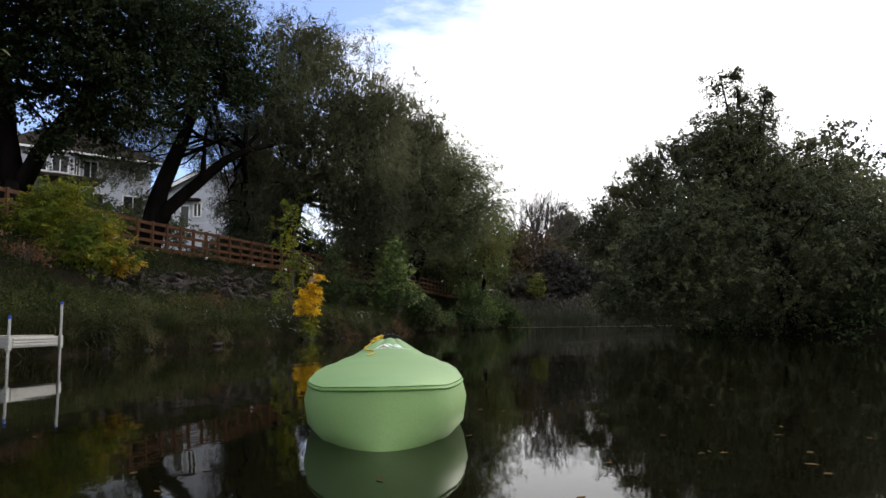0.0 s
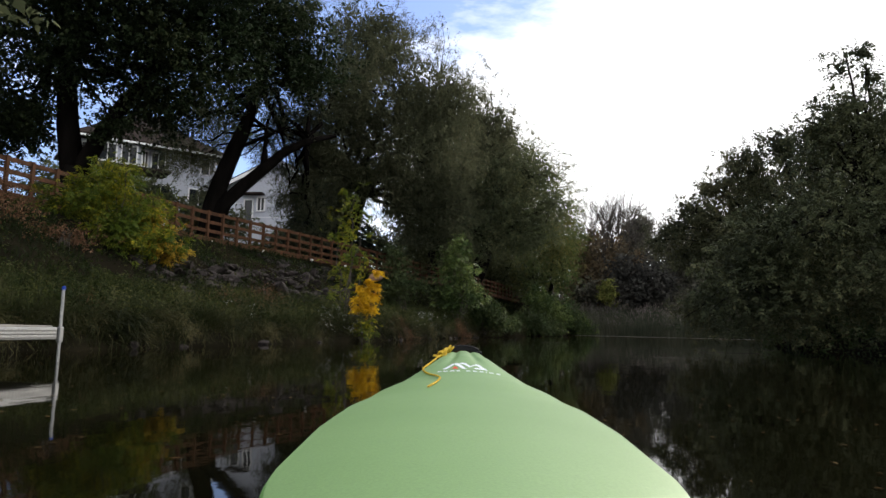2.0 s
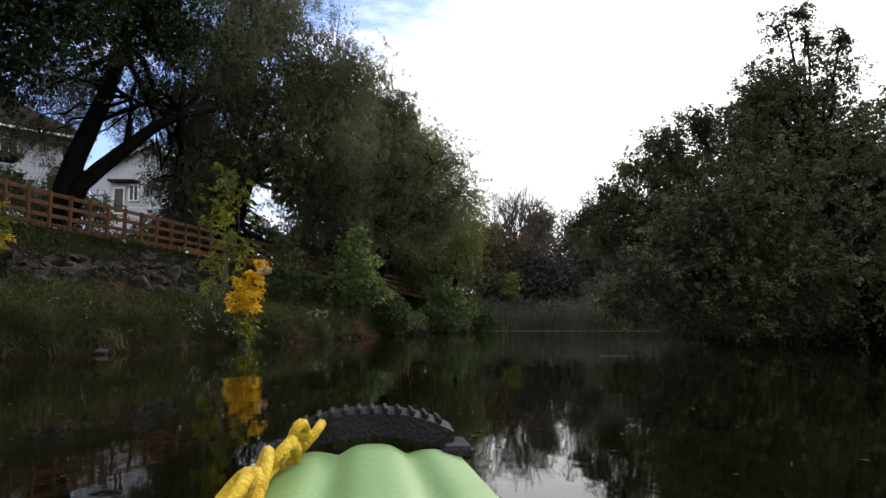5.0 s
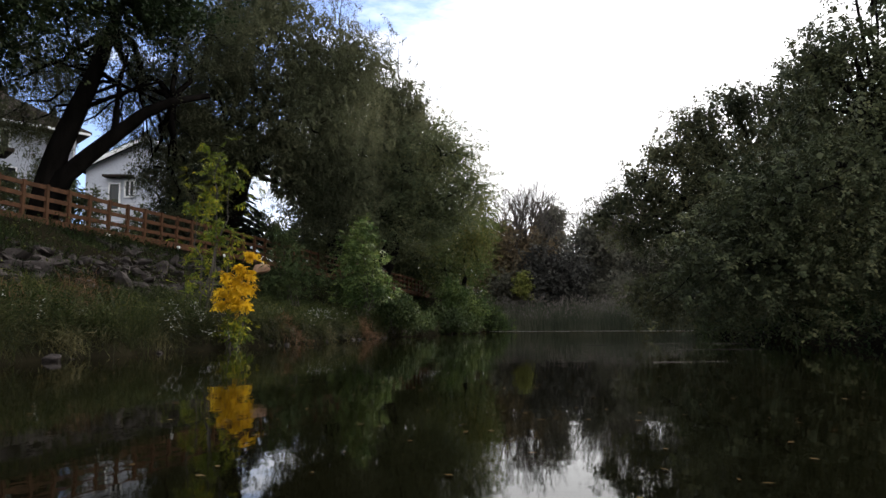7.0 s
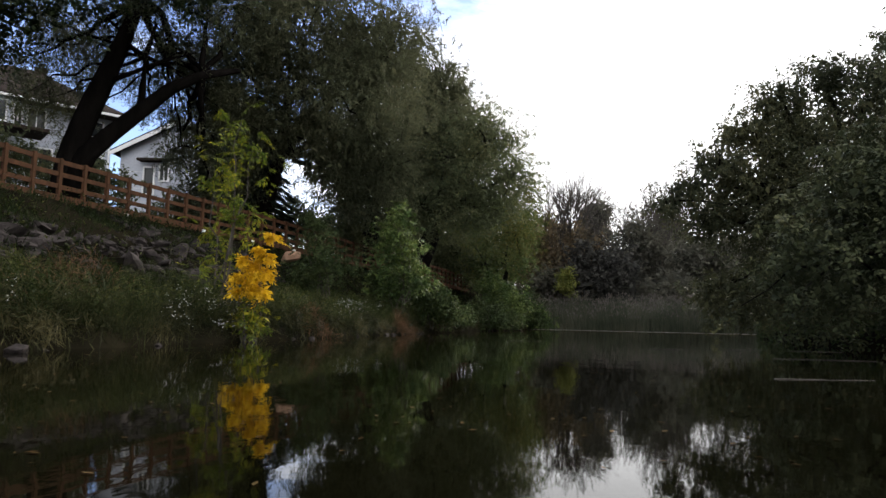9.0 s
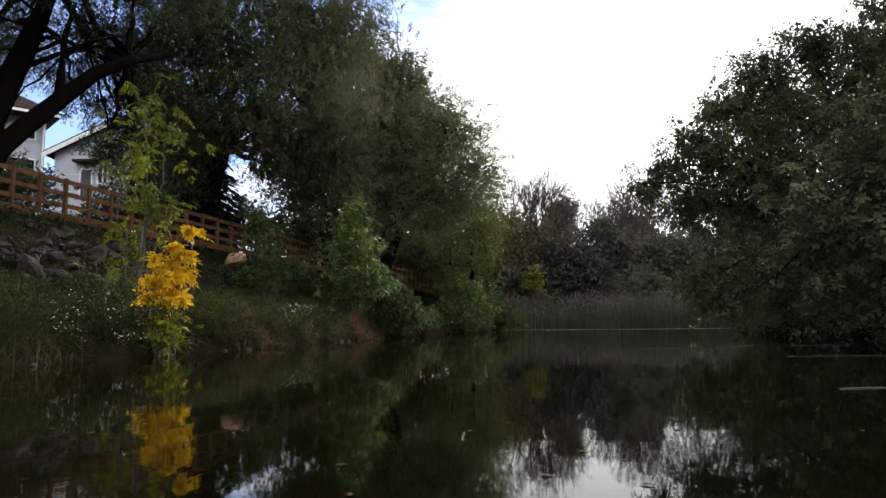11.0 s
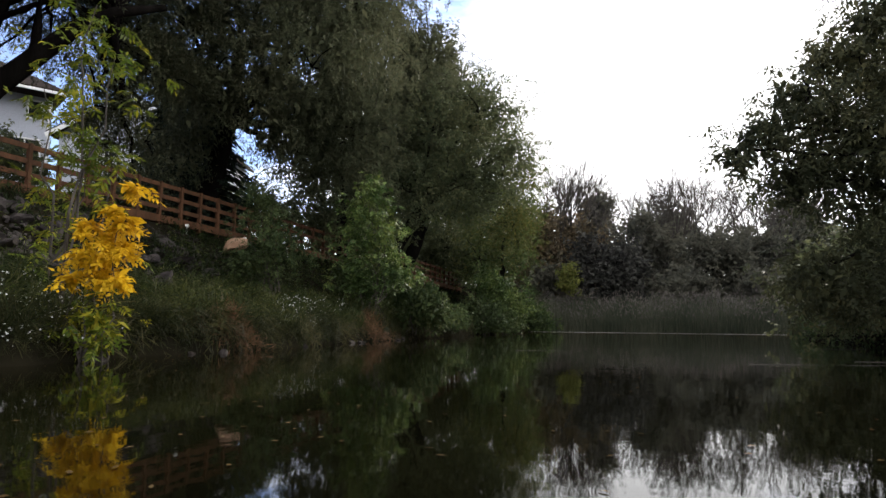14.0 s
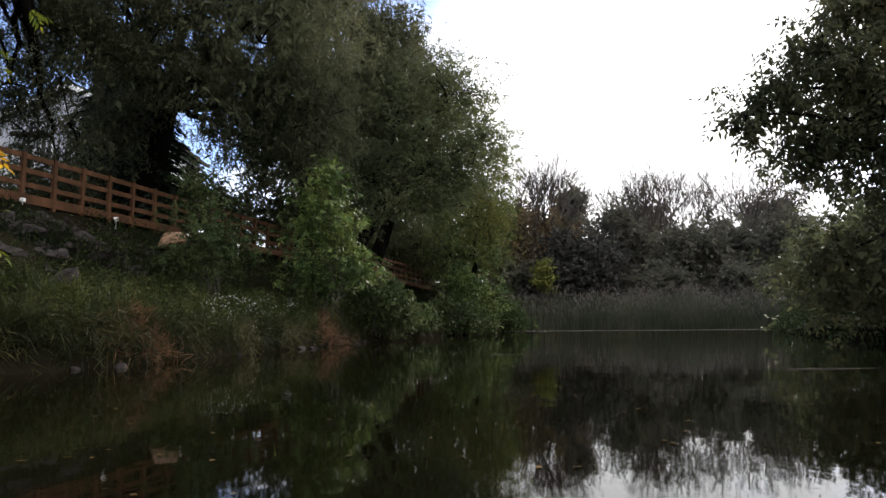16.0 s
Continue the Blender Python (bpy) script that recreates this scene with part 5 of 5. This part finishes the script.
for k in range(295):
    y = 20.2 + 14.5 * rr.random() ** 1.25
    s = 3.0 + (2.1 if y < 29 else 3.6) * rr.random() ** 0.8
    x = float(table(SHORE_L, y)) - s
    size = rr.choice((0.16, 0.20, 0.24, 0.30, 0.36, 0.46, 0.58)) * rr.uniform(0.8, 1.25)
    ob = new("rock", ROCKS[k % 8])
    ob.parent, ob.matrix_parent_inverse = riprap, rinv
    ob.matrix_basis = pose(x, y, gz(x, y) + size * 0.08, rr.uniform(-28, 28), rr.uniform(-5, 40), rr.uniform(0, 360)) @ Matrix.Diagonal((size * rr.uniform(1.1, 1.9), size, size * rr.uniform(0.6, 1.1), 1))
V, F = [], []
chip = np.array([v.co[:] for v in rock_chip.vertices])
for k in range(2300):
    y = 19.8 + 17.0 * rr.random()
    x = float(table(SHORE_L, y)) - 2.9 - (2.7 if y < 29 else 3.8) * rr.random()
    turn = np.array(pose(0, 0, 0, rr.uniform(0, 360), rr.uniform(0, 360), rr.uniform(0, 360)).to_3x3())
    base = len(V)
    V += ((chip * rr.uniform(0.07, 0.17)) @ turn.T + (x, y, gz(x, y) + 0.02)).tolist()
    F += [tuple(base + i for i in p.vertices) for p in rock_chip.polygons]
tagged(pydata("rubble", V, F, M_STONE, riprap), kind="stuff").matrix_parent_inverse = rinv
edge = tagged(empty("shore_stones", on(-4.6, 26)), "dark wet stones at the water's edge", "rocks")
einv = Matrix.Translation(edge.location).inverted()
for k in range(26):
    y = rr.uniform(12, 40)
    x = float(table(SHORE_L, y)) + rr.uniform(-0.25, 0.25)
    size = rr.uniform(0.14, 0.40)
    ob = new("rock", ROCKS[k % 8])
    ob.parent, ob.matrix_parent_inverse = edge, einv
    ob.matrix_basis = pose(x, y, rr.uniform(-0.08, 0.02), rr.uniform(-20, 20), rr.uniform(-20, 20), rr.uniform(0, 360)) @ Matrix.Diagonal((size * 1.3, size, size, 1))
bm_ = rock_mesh(17, 0.8)
bm_.materials.clear()
bm_.materials.append(M_BOULDER)
boulder = tagged(new("boulder", bm_), "pale tan boulder lying below the fence", "boulder")
boulder.matrix_basis = pose(-7.10, 37.7, gz(-7.10, 37.7) + 0.40, 10, -14, 30) @ Matrix.Diagonal((1.15, 0.8, 0.9, 1))


# ---- dock ----
def build_dock():
    d = tagged(empty("dock", (-5.94, 9.40, 0)), "small aluminium dock on pipe legs with blue caps", "dock")
    d.rotation_euler.z = radians(DOCK_TURN)
    z, length, width = 0.43, 3.6, 0.92
    for y in (0.0, width):
        part("side_beam", box_bm(length, 0.04, 0.15, (-length / 2, y, z - 0.075), 0.006), M_ALU, d)
        part("beam_lip", box_bm(length, 0.06, 0.02, (-length / 2, y, z - 0.14), 0.004), M_ALU, d)
    for k in range(3):
        part("end_rib", box_bm(0.012, width - 0.04, 0.026, (0.03, width / 2, z - 0.03 - k * 0.043), 0.003), M_ALU, d)
    part("end_beam", box_bm(0.05, width, 0.15, (0, width / 2, z - 0.075), 0.006), M_ALU, d)
    plank = part("plank", box_bm(0.135, width - 0.03, 0.03, (0, 0, 0), 0.004), M_DECKING, d)
    me = plank.data
    bpy.data.objects.remove(plank)
    for k in range(25):
        ob = new("plank", me)
        ob.parent, ob.location = d, (-0.10 - k * 0.143, width / 2, z + 0.004)
    for x, y, top_z in ((0.02, -0.05, 0.68), (0.02, width + 0.05, 0.90), (-3.2, -0.05, 0.7), (-3.2, width + 0.05, 0.75)):
        v, f = tube_data([(x, y, -1.0), (x, y, top_z)], (0.019, 0.019), 10)
        leg = pydata("leg", v, f, M_ALU, d)
        v, f = tube_data([(x, y, top_z), (x, y, top_z + 0.04), (x, y, top_z + 0.045)], (0.023, 0.023, 0.015), 10)
        pydata("cap", v, f, M_BLUECAP, leg, "blue plastic cap")
        part("bracket", box_bm(0.06, 0.06, 0.19, (x, y, z - 0.09), 0.008), M_ALU, d)


DOCK_TURN = -8.0
build_dock()

# ---- floating leaves ----
n_ = 4800
y = 0.5 + 63.5 * rng.uniform(0, 1, n_) ** 1.15
x = rng.uniform(0, 1, n_) * (table(SHORE_R, y) - table(SHORE_L, y)) + table(SHORE_L, y)
flat = leaves(np.stack([x, y, np.full(n_, 0.006)], 1), 0.048, 0.026, 0.0, rng, 0.02)
flat[:, :, 2] = 0.004 + np.abs(flat[:, :, 2] - 0.006) * 0.25
stuff("floating_leaves", flat, M_LITTER, "fallen brown and yellow leaves floating on the water", "leaves")
n_ = 1800
x = rng.uniform(4, 26, n_)
y = SHORE_FAR - 0.12 * (x - 14) - rng.uniform(0, 1, n_) ** 1.6 * 16 - 0.4
ok = (x > table(SHORE_L, y)) & (x < table(SHORE_R, y))
flat = leaves(np.stack([x[ok], y[ok], np.full(ok.sum(), 0.006)], 1), 0.13, 0.07, 0.0, rng, 0.02)
flat[:, :, 2] = 0.004 + np.abs(flat[:, :, 2] - 0.006) * 0.25
stuff("floating_scum", flat, M_LITTER, "pale leaf litter drifted together on the far water", "leaves")
# pale line of drift caught along the reeds
n_ = 2400
x = rng.uniform(5, 27, n_)
y = SHORE_FAR - 0.12 * (x - 14) - 0.8 - rng.uniform(0, 1, n_) ** 2 * 1.6
flat = leaves(np.stack([x, y, np.full(n_, 0.008)], 1), 0.20, 0.12, 0.0, rng, 0.02)
flat[:, :, 2] = 0.006 + np.abs(flat[:, :, 2] - 0.008) * 0.3
stuff("drift_line", flat, M_DRIFT, "pale drifted litter caught along the edge of the reeds", "leaves")
sticks = ((3.5, 17.3, 1.15, 6), (6.5, 22, 2.6, -6), (9, 33, 3.0, 4), (5.2, 25.6, 2.2, 3), (7.6, 26.5, 2.6, -8), (2.0, 30, 1.6, 10))
for sx, sy, ln, rz in sticks:
    v, f = tube_data(bend((-ln / 2, 0, 0), (ln / 2, 0, 0), 0.0, rng, 6, 0.02), np.linspace(0.009, 0.004, 6), 6)
    st = tagged(pydata("driftwood_stick", v, f, M_TWIG), "thin pale stick floating on the water", "stick", "floating sticks")
    st.matrix_basis = pose(sx, sy, 0.0, 0, 0, rz)


# ---- kayak ----
def deck_edge(y):
    """Half width and height of the hull's top edge at y from the paddler."""
    hw = float(np.interp(y, (-0.6, -0.2, 0.3, 0.70, 0.95, 1.13, 1.39, 1.6, 1.78, 1.84), (0.41, 0.425, 0.41, 0.345, 0.275, 0.207, 0.130, 0.105, 0.094, 0.06)))
    if y < -0.6:
        hw = 0.41 * max(0.0, 1 - ((-0.6 - y) / 0.86) ** 2.1) ** 0.55
    ze = float(np.interp(y, (-1.46, -1.2, 0.5, 0.95, 1.13, 1.39, 1.78, 1.84), (0.27, 0.25, 0.265, 0.298, 0.335, 0.382, 0.398, 0.385)))
    return hw, ze


def deck_z(x, y):
    hw, ze = deck_edge(y)
    zc = float(np.interp(y, (-1.46, -1.2, 0.5, 0.95, 1.03, 1.18, 1.4, 1.78, 1.84), (0.268, 0.298, 0.31, 0.338, 0.347, 0.374, 0.400, 0.412, 0.395)))
    u = min(1.0, abs(x) / max(hw, 1e-6))
    ridge = float(np.interp(y, (1.05, 1.35, 1.8), (0.0, 1.0, 0.8)))
    return ze + (zc - ze) * (1 - u ** 2.2) - 0.012 * ridge * math.exp(-((u - 0.42) / 0.16) ** 2)


def build_kayak():
    ky = tagged(empty("kayak", (-0.36, 4.42, 0)), "green inflatable kayak with closed deck, white mark and yellow bow rope", "kayak")
    ky.rotation_euler.z = radians(4.0)
    ys = np.concatenate([-0.6 - 0.86 * np.cos(np.linspace(0, math.pi / 2, 18)) ** 0.7, np.linspace(-0.5, 0.9, 16), np.linspace(0.92, 1.84, 60)])
    # side tubes and bottom: a lofted shell under the deck
    prof = ((1.0, 0.0), (1.06, -0.35), (1.02, -0.75), (0.75, -1.15), (0.3, -1.32), (-0.3, -1.32), (-0.75, -1.15), (-1.02, -0.75), (-1.06, -0.35), (-1.0, 0.0))
    V, F = [], []
    for y in ys:
        hw, ze = deck_edge(y)
        for a, b in prof:
            V.append((hw * a, y, ze + b * (ze + 0.02 * (abs(y) < 1.2) - 0.0)))
    m = len(prof)
    for j in range(len(ys) - 1):
        for i in range(m - 1):
            F.append((j * m + i, j * m + i + 1, (j + 1) * m + i + 1, (j + 1) * m + i))
    F.append(tuple((len(ys) - 1) * m + i for i in range(m))[::-1])
    bm = bmesh.new()
    vs = [bm.verts.new(p) for p in V]
    for q in F:
        bm.faces.new([vs[i] for i in q])
    bmesh.ops.remove_doubles(bm, verts=bm.verts[:], dist=0.0004)
    part("hull", bm, M_PVC, ky, smooth=True)
    us = np.linspace(-1, 1, 33)

    def deck(name):
        V, F = [], []
        for y in ys:
            hw, ze = deck_edge(y)
            for u in us:
                V.append((u * hw, y, deck_z(u * hw, y) + 0.003))
        m = len(us)
        for j in range(len(ys) - 1):
            for i in range(m - 1):
                F.append((j * m + i, (j + 1) * m + i, (j + 1) * m + i + 1, j * m + i + 1)[::-1])
        return pydata(name, V, F, M_PVC, ky, smooth=True)

    fore = deck("deck")
    side = [(deck_edge(y)[0] + 0.004, y - 0.004 * (y < -1.3), deck_edge(y)[1] - 0.012) for y in ys[:-3]]
    loop = [(-x, y, z) for x, y, z in side[:0:-1]] + [(0, side[0][1], side[0][2])] + side[1:]
    v, f = tube_data(loop, [0.006] * len(loop), 6)
    pydata("seam", v, f, M_PVC_DARK, ky, "darker green welded seam", smooth=True)

    def printed(name, outline, mat, lift=0.0038):
        """A flat print on the front deck, cut finely so that it follows the cloth."""
        bm = bmesh.new()
        face = bm.faces.new([bm.verts.new((x, y, 0)) for x, y in outline])
        bmesh.ops.triangulate(bm, faces=[face])
        for _ in range(3):
            bmesh.ops.subdivide_edges(bm, edges=bm.edges[:], cuts=1, use_grid_fill=True)
        for v in bm.verts:
            v.co.z = deck_z(v.co.x, v.co.y) + lift
        bmesh.ops.recalc_face_normals(bm, faces=bm.faces[:])
        return part(name, bm, mat, fore)

    # the mark: two white peaks and a red triangle, over a row of plain bars
    def q(u, w):
        """u: 0 to 1 across the mark; w: 0 at its foot, 1 at its top."""
        y = 1.062 + 0.118 * w
        return (-0.113 + 0.222 * u) * y / 1.1 + 0.004, y
    peaks = (((0.0, 0.0), (0.10, 0.0), (0.29, 0.80), (0.235, 0.92)), ((0.235, 0.92), (0.29, 0.80), (0.34, 0.82), (0.385, 0.88), (0.34, 0.97)), ((0.29, 0.80), (0.445, 0.02), (0.535, 0.0), (0.385, 0.88), (0.34, 0.82)),
             ((0.39, 0.94), (0.415, 0.80), (0.475, 0.78), (0.52, 0.98), (0.46, 1.04)), ((0.475, 0.78), (0.60, 0.24), (0.62, 0.46), (0.52, 0.98)),
             ((0.60, 0.24), (0.715, 0.66), (0.735, 0.97), (0.62, 0.46)), ((0.735, 0.97), (0.715, 0.66), (0.775, 0.62), (0.81, 0.95)), ((0.775, 0.62), (0.86, 0.24), (1.0, 0.0), (0.81, 0.95)),
             ((0.69, 0.03), (1.0, 0.0), (0.86, 0.24), (0.73, 0.26)))
    for outline in peaks:
        printed("print_peak", [q(a, b) for a, b in outline], M_PRINT)
    printed("print_triangle", [q(a, b) for a, b in ((0.22, 0.02), (0.36, 0.02), (0.305, 0.40), (0.275, 0.40))], M_RED, 0.0042)
    for c in (-0.117, -0.089, -0.057, -0.029, 0.017, 0.048, 0.079, 0.1, 0.124, 0.156):
        y0, y1, w = 1.010, 1.030, (0.0105 if c != 0.1 else 0.003)
        printed("print_bar", [(c - w, y0), (c + w, y0), (c + w * 0.8, y1), (c - w * 0.8, y1)], M_PRINT)
    # carrying strap at the bow
    V, F = [], []
    n_s = 24
    for k in range(n_s):
        t = k / (n_s - 1) * 2 - 1
        x, z = 0.092 * t, 0.422 + 0.020 * (1 - abs(t) ** 2.5)
        for dy, dz in ((0, 0), (0.045, 0.004), (0.045, -0.016), (0, -0.026)):
            V.append((x, 1.80 + dy + 0.012 * (1 - t * t), z + dz))
    for k in range(n_s - 1):
        for s in range(4):
            F.append((k * 4 + s, k * 4 + (s + 1) % 4, (k + 1) * 4 + (s + 1) % 4, (k + 1) * 4 + s))
    F += [(0, 1, 2, 3), tuple((n_s - 1) * 4 + s for s in range(4))[::-1]]
    strap = pydata("bow_handle", V, F, M_BLACK, ky, "black moulded rubber handle")
    for k in range(11):
        t = (k - 5) / 6
        part("rib", box_bm(0.005, 0.052, 0.006, (0.092 * t, 1.835, 0.4258 + 0.020 * (1 - abs(t) ** 2.5)), 0.001), M_BLACK, strap)
    for sgn in (-1, 1):
        part("anchor_patch", box_bm(0.035, 0.07, 0.014, (sgn * 0.092, 1.80, 0.405), 0.004), M_BLACK, ky)
    # bow rope: knot, and the line running back over the deck
    line = [(-0.088, 1.76), (-0.108, 1.60), (-0.128, 1.44), (-0.165, 1.27), (-0.197, 1.15), (-0.190, 1.06), (-0.170, 0.98), (-0.142, 0.90), (-0.11, 0.80), (-0.12, 0.66), (-0.16, 0.5)]
    path = []
    for k in range(len(line) - 1):
        for t in (0.0, 0.25, 0.5, 0.75):
            p0, p1, p2, p3 = (np.array(line[min(max(k + d, 0), len(line) - 1)]) for d in (-1, 0, 1, 2))
            c = 0.5 * (2 * p1 + (p2 - p0) * t + (2 * p0 - 5 * p1 + 4 * p2 - p3) * t * t + (3 * p1 - p0 - 3 * p2 + p3) * t ** 3)
            path.append((float(c[0]), float(c[1]), deck_z(min(max(c[0], -deck_edge(c[1])[0] * 0.98), 1), float(c[1])) + 0.010))
    V, F = [], []
    for ph in (0, 2.094, 4.189):
        strand = []
        for k in range(len(path) * 4 - 4):
            a, b, t = Vector(path[k // 4]), Vector(path[k // 4 + 1]), (k % 4) / 4
            d = (b - a).normalized()
            u = d.cross(Vector((0, 0, 1))).normalized()
            w = u.cross(d)
            an = k * 0.9 + ph
            strand.append(a.lerp(b, t) + (u * math.cos(an) + w * math.sin(an)) * 0.0020)
        v, f = tube_data(strand, [0.0027] * len(strand), 6, len(V))
        V += v
        F += f
    rp = pydata("bow_rope", V, F, M_ROPE, ky, "yellow braided rope", smooth=True)
    V, F = [], []
    for k in range(9):
        t = k / 8
        cx, cy = -0.070 - 0.055 * t, 1.80 - 0.33 * t
        cz = deck_z(max(cx, -deck_edge(cy)[0] * 0.98), cy) + 0.020 + 0.006 * math.sin(k * 2.3)
        ring = []
        for s in range(13):
            an = 2 * math.pi * s / 12
            ring.append((cx + 0.014 * math.cos(an) * math.cos(k * 1.1), cy + 0.024 * math.sin(an), cz + 0.016 * math.cos(an + k)))
        v, f = tube_data(ring, [0.0056] * 13, 7, len(V))
        V += v
        F += f
    pydata("knot", V, F, M_ROPE, rp, "knotted rope end", smooth=True)
    v, f = tube_data([(-0.115, 1.46, 0.40), (-0.14, 1.44, 0.395), (-0.155, 1.42, 0.40)], (0.006, 0.005, 0.007), 6)
    pydata("rope_tail", v, f, M_ROPE, rp)


build_kayak()
